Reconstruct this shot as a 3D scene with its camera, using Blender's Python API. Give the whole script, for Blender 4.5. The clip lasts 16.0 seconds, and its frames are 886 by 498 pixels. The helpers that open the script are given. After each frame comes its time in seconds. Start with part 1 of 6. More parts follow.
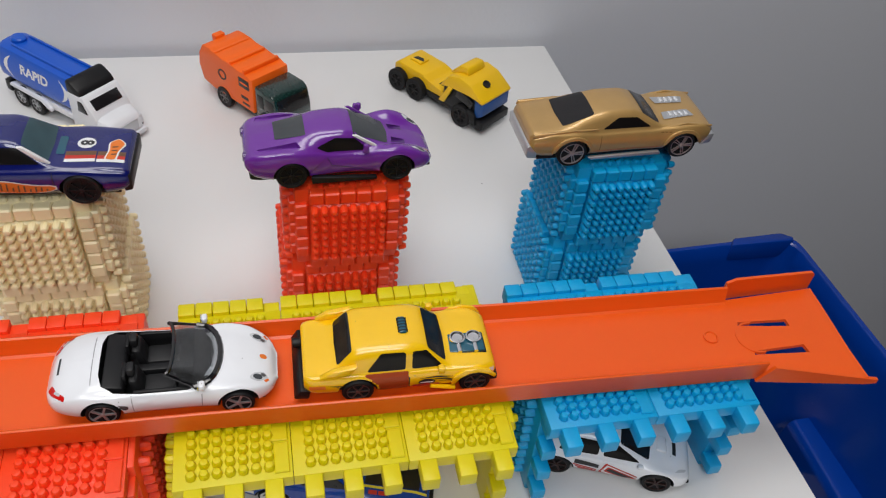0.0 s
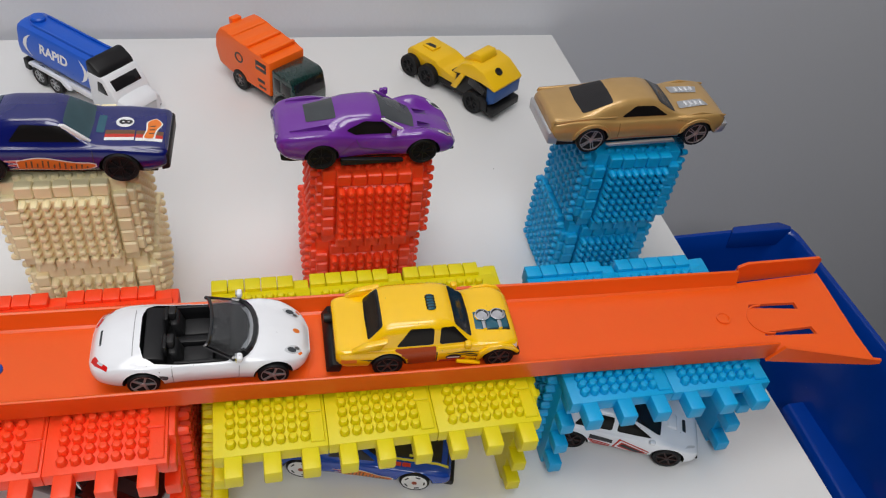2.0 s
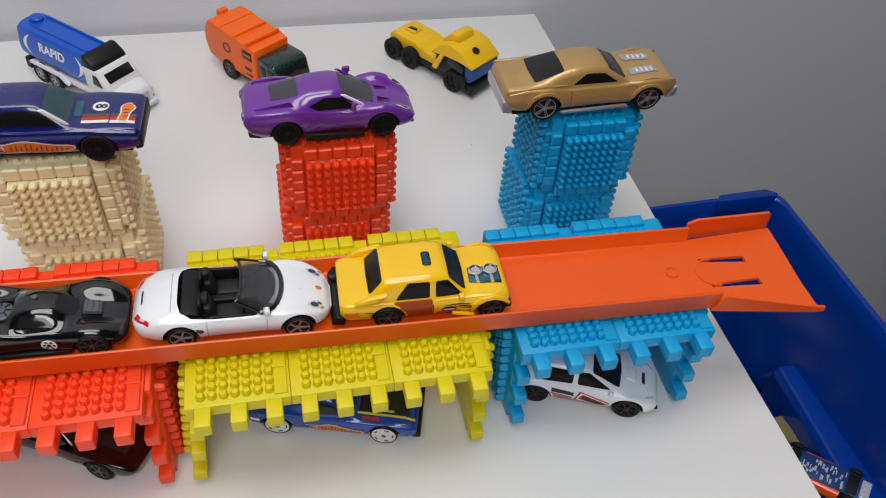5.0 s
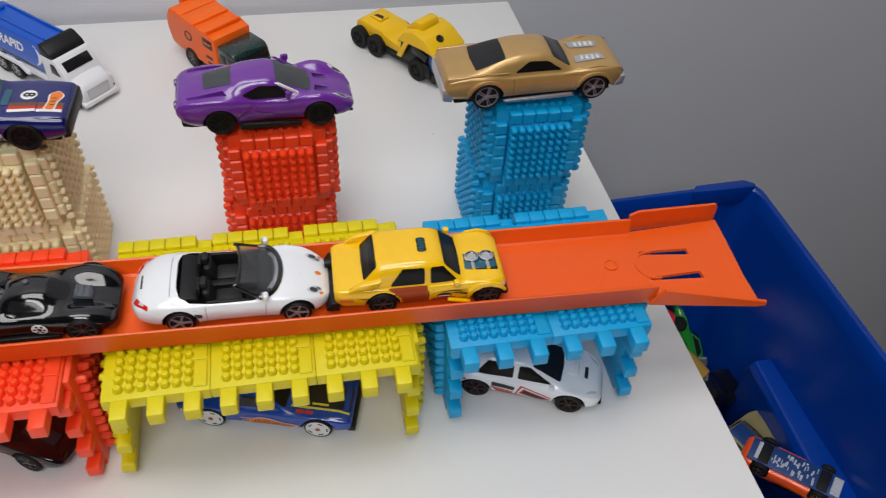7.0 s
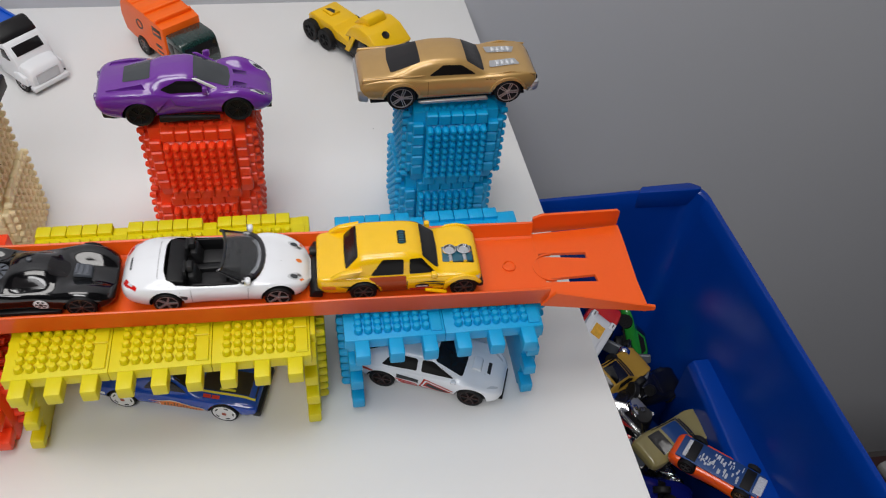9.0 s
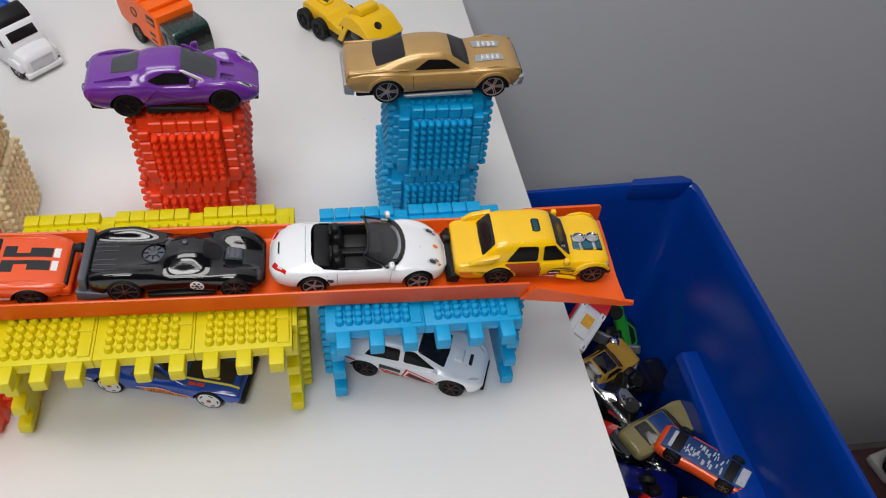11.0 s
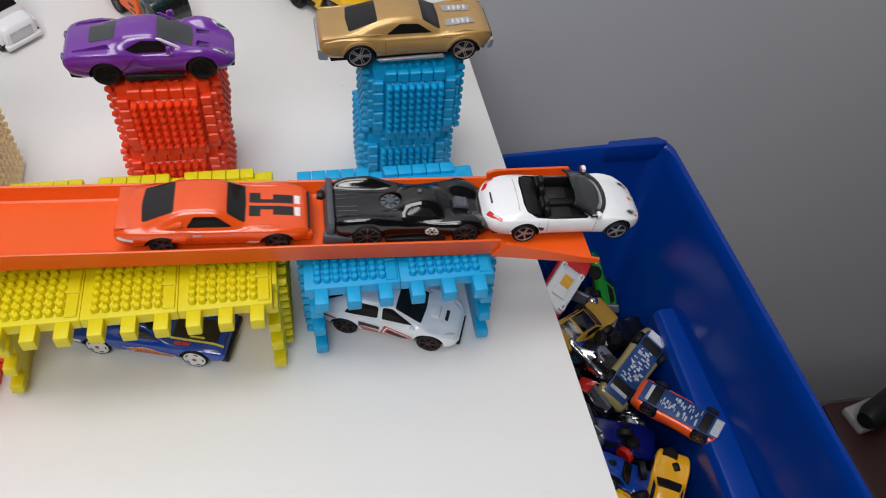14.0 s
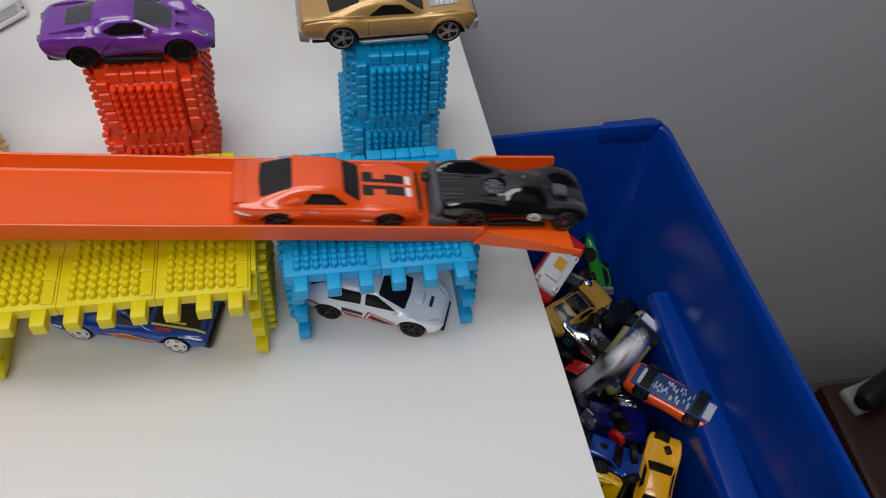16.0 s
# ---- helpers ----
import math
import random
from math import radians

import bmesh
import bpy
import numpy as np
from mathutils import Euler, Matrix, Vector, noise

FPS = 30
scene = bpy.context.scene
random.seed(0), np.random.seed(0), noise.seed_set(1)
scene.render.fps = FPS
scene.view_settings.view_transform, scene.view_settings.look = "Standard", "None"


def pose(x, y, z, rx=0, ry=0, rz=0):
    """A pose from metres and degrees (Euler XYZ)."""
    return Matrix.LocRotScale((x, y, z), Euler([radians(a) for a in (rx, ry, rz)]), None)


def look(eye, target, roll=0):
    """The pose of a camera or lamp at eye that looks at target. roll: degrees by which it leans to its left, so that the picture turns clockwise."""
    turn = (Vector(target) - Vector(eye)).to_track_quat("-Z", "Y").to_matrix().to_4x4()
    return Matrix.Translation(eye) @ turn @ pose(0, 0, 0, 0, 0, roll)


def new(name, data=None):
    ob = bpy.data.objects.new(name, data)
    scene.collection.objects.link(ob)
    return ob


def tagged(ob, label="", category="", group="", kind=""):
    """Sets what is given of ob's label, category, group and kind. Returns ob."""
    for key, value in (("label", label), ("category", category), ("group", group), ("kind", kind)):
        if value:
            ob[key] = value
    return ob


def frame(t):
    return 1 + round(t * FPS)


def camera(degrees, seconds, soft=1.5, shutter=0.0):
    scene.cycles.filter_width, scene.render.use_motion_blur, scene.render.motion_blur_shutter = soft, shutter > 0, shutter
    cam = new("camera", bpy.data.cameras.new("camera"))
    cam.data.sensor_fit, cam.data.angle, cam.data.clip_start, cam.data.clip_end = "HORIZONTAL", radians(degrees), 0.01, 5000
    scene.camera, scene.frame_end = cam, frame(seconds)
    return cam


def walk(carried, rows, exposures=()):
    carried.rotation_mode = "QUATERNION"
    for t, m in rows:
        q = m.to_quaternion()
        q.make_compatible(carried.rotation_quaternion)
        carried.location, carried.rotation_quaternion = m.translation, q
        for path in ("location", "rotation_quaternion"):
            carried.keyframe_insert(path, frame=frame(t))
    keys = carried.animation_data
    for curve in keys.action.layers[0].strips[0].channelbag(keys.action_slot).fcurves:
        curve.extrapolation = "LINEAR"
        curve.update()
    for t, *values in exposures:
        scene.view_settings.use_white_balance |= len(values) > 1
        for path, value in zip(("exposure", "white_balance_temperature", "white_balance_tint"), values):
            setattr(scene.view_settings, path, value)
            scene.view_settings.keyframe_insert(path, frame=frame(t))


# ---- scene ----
cam = camera(56.41, 16.0, 1.15, 0.4)
PATH = [
    (0, (0.06781, 0.13321, 0.26052), (0.12806, 0.34198, 0.05368), 6.83),
    (0.5, (0.06514, 0.13585, 0.25955), (0.13153, 0.34137, 0.05133), 7.62),
    (1, (0.05654, 0.12994, 0.25929), (0.12505, 0.33361, 0.04994), 8.42),
    (1.5, (0.05206, 0.13060, 0.26003), (0.11943, 0.33432, 0.05038), 8.68),
    (2, (0.05247, 0.12756, 0.26433), (0.11756, 0.33214, 0.05479), 8.67),
    (2.5, (0.04758, 0.12616, 0.26900), (0.11105, 0.33231, 0.06049), 8.59),
    (3, (0.06030, 0.11792, 0.27422), (0.12503, 0.32469, 0.06672), 8.51),
    (3.5, (0.06337, 0.11338, 0.27434), (0.12774, 0.32010, 0.06668), 7.75),
    (4, (0.07320, 0.10976, 0.27463), (0.13608, 0.31502, 0.06507), 6.71),
    (4.5, (0.07392, 0.10463, 0.27298), (0.13152, 0.30962, 0.06165), 5.52),
    (7, (0.10438, 0.10214, 0.26968), (0.15090, 0.30573, 0.05431), 3.60),
    (7.5, (0.13206, 0.10017, 0.26674), (0.17990, 0.30252, 0.05049), 3.88),
    (8, (0.13921, 0.10420, 0.26541), (0.18966, 0.30400, 0.04738), 4.85),
    (8.5, (0.13850, 0.09315, 0.27694), (0.18465, 0.29314, 0.05814), 5.07),
    (11, (0.14727, 0.09055, 0.28805), (0.18980, 0.28672, 0.06510), 5.82),
    (11.5, (0.14648, 0.08745, 0.28834), (0.18929, 0.28174, 0.06380), 5.79),
    (12, (0.14989, 0.08456, 0.28914), (0.19202, 0.27838, 0.06406), 5.35),
    (12.5, (0.14795, 0.08507, 0.29032), (0.19299, 0.27769, 0.06478), 5.67),
    (13, (0.15017, 0.08545, 0.29037), (0.19492, 0.27715, 0.06400), 5.44),
    (13.5, (0.15147, 0.08059, 0.29338), (0.19631, 0.27046, 0.06548), 5.62),
    (14, (0.15169, 0.07893, 0.29356), (0.19681, 0.26669, 0.06398), 5.71),
    (14.5, (0.15323, 0.07967, 0.29425), (0.19797, 0.26601, 0.06343), 5.77),
    (15, (0.15408, 0.08058, 0.29441), (0.19879, 0.26458, 0.06173), 5.97),
    (15.5, (0.15981, 0.08137, 0.29243), (0.20234, 0.26481, 0.05889), 5.44),
    (16, (0.16156, 0.08268, 0.29330), (0.20379, 0.26429, 0.05828), 5.44),
]
walk(cam, [(t, look(eye, target, roll)) for t, eye, target, roll in PATH],
     exposures=[(0, -0.24), (4.5, -0.24), (7, -0.23), (11.5, -0.14), (14, -0.10), (15.2, -0.12), (16, -0.38)])


# ---- world and light ----
world = bpy.data.worlds.new("room_air")
world.use_nodes = True
scene.world = world
bg = world.node_tree.nodes["Background"]
bg.inputs[0].default_value = (0.75, 0.8, 0.9, 1)
bg.inputs[1].default_value = 0.02


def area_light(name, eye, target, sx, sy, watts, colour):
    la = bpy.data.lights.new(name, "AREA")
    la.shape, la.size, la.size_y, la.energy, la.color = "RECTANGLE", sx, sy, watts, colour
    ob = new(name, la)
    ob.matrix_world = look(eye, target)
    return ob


area_light("ceiling_lamp_light", (-0.08, 0.20, 1.25), (-0.08, 0.201, 0), 0.9, 0.5, 9.6, (1.0, 0.975, 0.955))
# Added fill light from the camera side; no such lamp is seen.
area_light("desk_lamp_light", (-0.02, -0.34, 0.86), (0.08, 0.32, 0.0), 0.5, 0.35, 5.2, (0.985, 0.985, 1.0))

# ---- materials ----
MATS = {}


def mat(name, colour, rough=0.4, metal=0.0, coat=0.0, var=0.06, scale=60.0, bump=0.0, bscale=900.0, sub=0.0, spec=0.5, trans=0.0):
    if name in MATS:
        return MATS[name]
    m = bpy.data.materials.new(name)
    m.use_nodes = True
    nt = m.node_tree
    b = nt.nodes["Principled BSDF"]
    tc = nt.nodes.new("ShaderNodeTexCoord")
    n1 = nt.nodes.new("ShaderNodeTexNoise")
    n1.inputs["Scale"].default_value, n1.inputs["Detail"].default_value = scale, 6
    nt.links.new(tc.outputs["Object"], n1.inputs["Vector"])
    mix = nt.nodes.new("ShaderNodeMix")
    mix.data_type = "RGBA"
    c = Vector(colour)
    mix.inputs[6].default_value = (*(c * (1 - var)), 1)
    mix.inputs[7].default_value = (*[min(1, v * (1 + var) + 0.3 * var * 0.02) for v in c], 1)
    nt.links.new(n1.outputs["Fac"], mix.inputs[0])
    nt.links.new(mix.outputs[2], b.inputs["Base Color"])
    n2 = nt.nodes.new("ShaderNodeTexNoise")
    n2.inputs["Scale"].default_value, n2.inputs["Detail"].default_value = scale * 7, 4
    nt.links.new(tc.outputs["Object"], n2.inputs["Vector"])
    mr = nt.nodes.new("ShaderNodeMapRange")
    mr.inputs["To Min"].default_value, mr.inputs["To Max"].default_value = max(0.02, rough - 0.07), min(1, rough + 0.09)
    nt.links.new(n2.outputs["Fac"], mr.inputs["Value"])
    nt.links.new(mr.outputs["Result"], b.inputs["Roughness"])
    b.inputs["Metallic"].default_value = metal
    b.inputs["Coat Weight"].default_value = coat
    b.inputs["Coat Roughness"].default_value = 0.08
    b.inputs["Specular IOR Level"].default_value = spec
    b.inputs["Transmission Weight"].default_value = trans
    if sub:
        b.inputs["Subsurface Weight"].default_value = sub
        b.inputs["Subsurface Radius"].default_value = (0.003, 0.002, 0.0015)
        b.inputs["Subsurface Scale"].default_value = 1.0
    if bump:
        n3 = nt.nodes.new("ShaderNodeTexNoise")
        n3.inputs["Scale"].default_value, n3.inputs["Detail"].default_value = bscale, 3
        nt.links.new(tc.outputs["Object"], n3.inputs["Vector"])
        bp = nt.nodes.new("ShaderNodeBump")
        bp.inputs["Strength"].default_value, bp.inputs["Distance"].default_value = bump, 0.0004
        nt.links.new(n3.outputs["Fac"], bp.inputs["Height"])
        nt.links.new(bp.outputs["Normal"], b.inputs["Normal"])
    MATS[name] = m
    return m


def srgb(r, g, b):
    return tuple((v / 255 / 12.92) if v <= 10 else ((v / 255 + 0.055) / 1.055) ** 2.4 for v in (r, g, b))


def plastic(name, rgb, rough=0.38, **k):
    return mat(name, srgb(*rgb), rough, bump=0.12, **k)


def paint(name, rgb, rough=0.22, metal=0.0, **k):
    return mat(name, srgb(*rgb), rough, metal, coat=0.7, var=k.pop("var", 0.05), scale=120, bump=0.03, bscale=1500, **k)


M_TABLE = mat("white_laminate", (0.78, 0.78, 0.775), 0.42, var=0.02, scale=9, bump=0.05, bscale=1400)
M_WALL = mat("grey_wall_paint", (0.70, 0.71, 0.75), 0.85, var=0.03, scale=5, bump=0.25, bscale=420)
# Dark grey for the room's unseen sides, which cuts bounce and deepens contrast.
M_ROOM = mat("dark_room_paint", (0.22, 0.22, 0.225), 0.9, var=0.03, scale=3)
M_FLOOR = mat("dark_floor", (0.13, 0.12, 0.12), 0.5, var=0.25, scale=14)
M_BIN = plastic("blue_bin_plastic", (0, 54, 146), 0.22, var=0.12, scale=30)
M_TRACK = plastic("orange_track_plastic", (234, 90, 18), 0.34, var=0.04, scale=30, sub=0.15)
M_RED = plastic("red_block_plastic", (255, 72, 28), 0.4, sub=0.3)
M_YEL = plastic("yellow_block_plastic", (218, 203, 0), 0.42, sub=0.15)
M_BLU = plastic("blue_block_plastic", (0, 158, 214), 0.42, sub=0.15)
M_CRM = plastic("cream_block_plastic", (255, 238, 192), 0.42)
M_TYRE = mat("black_tyre_plastic", (0.008, 0.008, 0.009), 0.55, var=0.2, scale=300, bump=0.1, spec=0.25)
M_BLACK = mat("black_plastic", (0.008, 0.008, 0.009), 0.42, var=0.2, scale=200, bump=0.06, spec=0.3)
M_GLASS = mat("smoked_window_plastic", (0.012, 0.011, 0.012), 0.14, var=0.25, scale=150, spec=0.4)
M_CLEAR = mat("smoky_windscreen", (0.62, 0.64, 0.66), 0.08, var=0.05, trans=0.97)
M_RIMD = mat("dark_red_brown_rim", (0.045, 0.022, 0.02), 0.3, 0.5, var=0.2, scale=300)
M_LENS = mat("clear_lens", (0.72, 0.74, 0.77), 0.12, 0.2, coat=0.8, var=0.1, scale=400)
M_GREYGLASS = mat("grey_window_plastic", (0.05, 0.056, 0.062), 0.1, var=0.2, scale=120, spec=0.45)
M_CHROME = mat("chrome_plating", (0.82, 0.82, 0.83), 0.16, 1.0, var=0.1, scale=300)
M_SILVER = mat("silver_paint", (0.55, 0.56, 0.58), 0.32, 0.7, var=0.08, scale=300)
M_RIMG = mat("gunmetal_rim", (0.25, 0.24, 0.24), 0.3, 0.9, var=0.15, scale=300)
M_WHITE = paint("white_enamel", (236, 238, 242))
M_TAXI = paint("taxi_yellow_enamel", (248, 196, 10))
M_TBLK = paint("gloss_black_enamel", (13, 13, 15), 0.08)
M_ORG = paint("orange_enamel", (234, 84, 24))
M_PURP = paint("purple_enamel", (108, 44, 150))
M_GOLD = paint("gold_metallic_enamel", (190, 152, 92), 0.34, metal=0.4, var=0.12)
M_NAVY = paint("navy_enamel", (10, 20, 98))
M_BLUEP = paint("blue_enamel", (16, 66, 165))
M_RUST = mat("brick_red_door", srgb(158, 62, 22), 0.4, var=0.1)
M_REDL = mat("red_lens", srgb(205, 24, 20), 0.2, var=0.1, coat=0.5)
M_AMBER = mat("amber_lens", srgb(235, 110, 30), 0.2, var=0.1, coat=0.5)
M_PWHITE = mat("white_print", (0.8, 0.8, 0.8), 0.4, var=0.04)
M_PRED = mat("red_print", srgb(190, 50, 36), 0.4, var=0.05)
M_PBLK = mat("black_print", (0.015, 0.015, 0.017), 0.4, var=0.1)
M_PORG = mat("orange_print", srgb(226, 120, 40), 0.4, var=0.05)
M_PBRN = mat("brown_print", srgb(104, 74, 52), 0.4, var=0.05)
M_PYEL = mat("yellow_print", srgb(214, 206, 60), 0.4, var=0.05)
M_TEAL = mat("teal_glass_plastic", srgb(24, 84, 104), 0.15, var=0.2, coat=0.5)
M_TANK = plastic("blue_tank_plastic", (14, 86, 196), 0.3)
M_TWHT = plastic("white_truck_plastic", (226, 228, 232), 0.35)
M_GORG = plastic("orange_truck_plastic", (255, 106, 12), 0.4, sub=0.1)
M_GREEN = paint("dark_green_enamel", (18, 48, 44), 0.25)
M_YTRK = plastic("yellow_truck_plastic", (238, 190, 16), 0.35)
M_BTRK = plastic("blue_truck_plastic", (20, 74, 140), 0.4)


M_GLASSW = mat("black_side_window", (0.006, 0.005, 0.005), 0.3, var=0.25, scale=150, spec=0.25)
M_SEAT = mat("black_seat_plastic", (0.012, 0.012, 0.013), 0.5, var=0.2, scale=200, bump=0.08, spec=0.35)
M_SEAM = mat("grey_seam", (0.30, 0.30, 0.32), 0.5, var=0.05)
M_GREYP = mat("slate_grey_plastic", (0.09, 0.10, 0.12), 0.4, var=0.1, scale=200, bump=0.05)
# Darker copy of the purple: recess shade in seams and vents, also tail lamps.
M_PURPD = paint("purple_shade_and_lamp", (70, 26, 104), 0.3)
M_GOLDD = mat("gold_seam", srgb(120, 88, 34), 0.4, 0.3, var=0.1)
M_COPPER = mat("copper_print", srgb(196, 122, 72), 0.35, 0.4, var=0.1, scale=300)
M_SPOKE = mat("red_chrome_spokes", (0.55, 0.45, 0.42), 0.3, 0.7, var=0.1, scale=300)
M_TEALG = mat("teal_smoked_window", (0.03, 0.07, 0.085), 0.15, var=0.25, scale=150, spec=0.45)


def add_specks(m, scale, size, dark):
    """Sparse small dark specks of dust and scratches on a plain surface."""
    nt = m.node_tree
    b = nt.nodes["Principled BSDF"]
    old = b.inputs["Base Color"].links[0].from_socket
    tc = nt.nodes.new("ShaderNodeTexCoord")
    vo = nt.nodes.new("ShaderNodeTexVoronoi")
    vo.inputs["Scale"].default_value, vo.inputs["Randomness"].default_value = scale, 1.0
    nz = nt.nodes.new("ShaderNodeTexNoise")
    nz.inputs["Scale"].default_value = scale * 0.37
    nt.links.new(tc.outputs["Object"], vo.inputs["Vector"])
    nt.links.new(tc.outputs["Object"], nz.inputs["Vector"])
    le = nt.nodes.new("ShaderNodeMath")
    le.operation, le.inputs[1].default_value = "LESS_THAN", size
    gt = nt.nodes.new("ShaderNodeMath")
    gt.operation, gt.inputs[1].default_value = "GREATER_THAN", 0.55
    mu = nt.nodes.new("ShaderNodeMath")
    mu.operation = "MULTIPLY"
    nt.links.new(vo.outputs["Distance"], le.inputs[0])
    nt.links.new(nz.outputs["Fac"], gt.inputs[0])
    nt.links.new(le.outputs[0], mu.inputs[0])
    nt.links.new(gt.outputs[0], mu.inputs[1])
    mx = nt.nodes.new("ShaderNodeMix")
    mx.data_type = "RGBA"
    mx.inputs[7].default_value = (*dark, 1)
    nt.links.new(mu.outputs[0], mx.inputs[0])
    nt.links.new(old, mx.inputs[6])
    nt.links.new(mx.outputs[2], b.inputs["Base Color"])


add_specks(M_TABLE, 38, 0.018, (0.25, 0.24, 0.24))
add_specks(M_WHITE, 420, 0.07, (0.12, 0.11, 0.11))
add_specks(M_TRACK, 60, 0.02, (0.25, 0.08, 0.03))
add_specks(M_TAXI, 300, 0.045, (0.25, 0.18, 0.05))

# ---- mesh helpers ----


def part(name, bm, material, parent=None, label="", smooth=35, m=None):
    me = bpy.data.meshes.new(name)
    bmesh.ops.recalc_face_normals(bm, faces=bm.faces[:])
    if smooth:
        lim = radians(smooth)
        for f in bm.faces:
            f.smooth = True
        for e in bm.edges:
            e.smooth = not (len(e.link_faces) == 2 and e.calc_face_angle(0) > lim)
    bm.to_mesh(me)
    bm.free()
    for x in (material if isinstance(material, (list, tuple)) else [material]):
        me.materials.append(x)
    ob = new(name, me)
    if parent:
        ob.parent = parent
    if m is not None:
        ob.matrix_basis = m
    if label:
        ob["label"] = label
    return ob


def thing(name, label, category, m, group="", kind=""):
    ob = new(name)
    ob.empty_display_size = 0.01
    ob.matrix_basis = m
    return tagged(ob, label, category, group, kind)


def add_box(bm, x0, x1, y0, y1, z0, z1, bev=0.0, seg=2):
    vs = [bm.verts.new((x, y, z)) for x in (x0, x1) for y in (y0, y1) for z in (z0, z1)]
    fs = [bm.faces.new([vs[i] for i in q]) for q in ((0, 1, 3, 2), (4, 6, 7, 5), (0, 4, 5, 1), (2, 3, 7, 6), (0, 2, 6, 4), (1, 5, 7, 3))]
    if bev:
        es = list({e for f in fs for e in f.edges})
        bmesh.ops.bevel(bm, geom=es, offset=bev, segments=seg, affect="EDGES", profile=0.5)
    return vs


def box(x0, x1, y0, y1, z0, z1, bev=0.0, seg=2):
    bm = bmesh.new()
    add_box(bm, x0, x1, y0, y1, z0, z1, bev, seg)
    return bm


def prism(poly, d0, d1, axis="y", bev=0.0):
    """A flat outline, given in the two axes other than axis, drawn out from d0 to d1."""
    bm = bmesh.new()
    put = {"y": lambda a, b, d: (a, d, b), "z": lambda a, b, d: (a, b, d), "x": lambda a, b, d: (d, a, b)}[axis]
    lo = [bm.verts.new(put(a, b, d0)) for a, b in poly]
    hi = [bm.verts.new(put(a, b, d1)) for a, b in poly]
    bm.faces.new(lo)
    bm.faces.new(hi[::-1])
    n = len(poly)
    for i in range(n):
        bm.faces.new((lo[i], hi[i], hi[(i + 1) % n], lo[(i + 1) % n]))
    if bev:
        bmesh.ops.bevel(bm, geom=bm.edges[:], offset=bev, segments=2, affect="EDGES", profile=0.5)
    return bm


def lathe(profile, n=20, axis="y"):
    """Turns a profile of (radius, height) about an axis."""
    bm = bmesh.new()
    rings = []
    for r, h in profile:
        ring = []
        for i in range(n):
            a = 2 * math.pi * i / n
            c, s = r * math.cos(a), r * math.sin(a)
            ring.append(bm.verts.new((c, h, s) if axis == "y" else ((c, s, h) if axis == "z" else (h, c, s))))
        rings.append(ring)
    for p, q in zip(rings, rings[1:]):
        for i in range(n):
            bm.faces.new((p[i], p[(i + 1) % n], q[(i + 1) % n], q[i]))
    bm.faces.new(rings[0])
    bm.faces.new(rings[-1][::-1])
    return bm


# ---- the room ----
def wall(name, bm, material, label, category="wall"):
    return tagged(part(name, bm, material, smooth=0), label, category, kind="structure")


FLOOR_Z = -0.74
wall("wall_north", box(-2.3, 2.0, 0.577, 0.68, FLOOR_Z, 1.75), M_WALL, "plain light grey painted wall behind the table")
# Unseen walls and ceiling, kept dark so that little light comes back.
wall("wall_east", box(2.0, 2.1, -2.5, 0.68, FLOOR_Z, 1.75), M_ROOM, "unseen dark grey wall closing the room")
wall("wall_west", box(-2.4, -2.3, -2.5, 0.68, FLOOR_Z, 1.75), M_ROOM, "unseen dark grey wall closing the room")
wall("wall_south", box(-2.4, 2.1, -2.6, -2.5, FLOOR_Z, 1.75), M_ROOM, "unseen dark grey wall closing the room")
wall("ceiling", box(-2.4, 2.1, -2.6, 0.68, 1.75, 1.85), M_ROOM, "unseen dark grey ceiling closing the room", "ceiling")
wall("floor", box(-2.4, 2.1, -2.6, 0.68, FLOOR_Z - 0.1, FLOOR_Z), M_FLOOR, "dark brown floor in deep shade", "floor")

# ---- the table ----
table = thing("table", "white laminate table with a thin top against the wall", "table", pose(0, 0, 0))
part("tabletop", prism([(-0.95, -0.42), (0.2755, -0.42), (0.2440, 0.5705), (-0.95, 0.5705)], -0.022, 0.0, "z", 0.0008), M_TABLE, table)
for lx, ly in ((-0.9, -0.37), (0.19, -0.37), (-0.9, 0.52), (0.19, 0.52)):
    part("leg", box(lx - 0.02, lx + 0.02, ly - 0.02, ly + 0.02, FLOOR_Z, -0.022, 0.002), M_TABLE, table)

# ---- block panels ----
P, H = 0.033, 0.0515
SHARED = {}


def piece(name, key, make, material, parent, m):
    """A small piece on a mesh that all alike pieces share."""
    key = (key, material.name)
    if key not in SHARED:
        ob = part(name, make(), material, parent, m=m)
        SHARED[key] = ob.data
        return ob
    ob = new(name, SHARED[key])
    ob.parent = parent
    ob.matrix_basis = m
    return ob


def add_stud(bm, c, r, h):
    """A round-headed pin standing on c."""
    rings = []
    for rr, hh in ((r * 1.1, -0.0004), (r, h * 0.3), (r * 0.97, h * 0.62), (r * 0.7, h * 0.9)):
        rings.append([bm.verts.new((c[0] + rr * math.cos(a), c[1] + rr * math.sin(a), c[2] + hh)) for a in [k * math.pi / 4 for k in range(8)]])
    top = bm.verts.new((c[0], c[1], c[2] + h))
    for p, q in zip(rings, rings[1:]):
        for i in range(8):
            bm.faces.new((p[i], p[(i + 1) % 8], q[(i + 1) % 8], q[i]))
    for i in range(8):
        bm.faces.new((rings[-1][i], rings[-1][(i + 1) % 8], top))


def stud_mesh(r, h):
    bm = bmesh.new()
    add_stud(bm, (0, 0, 0), r, h)
    return bm


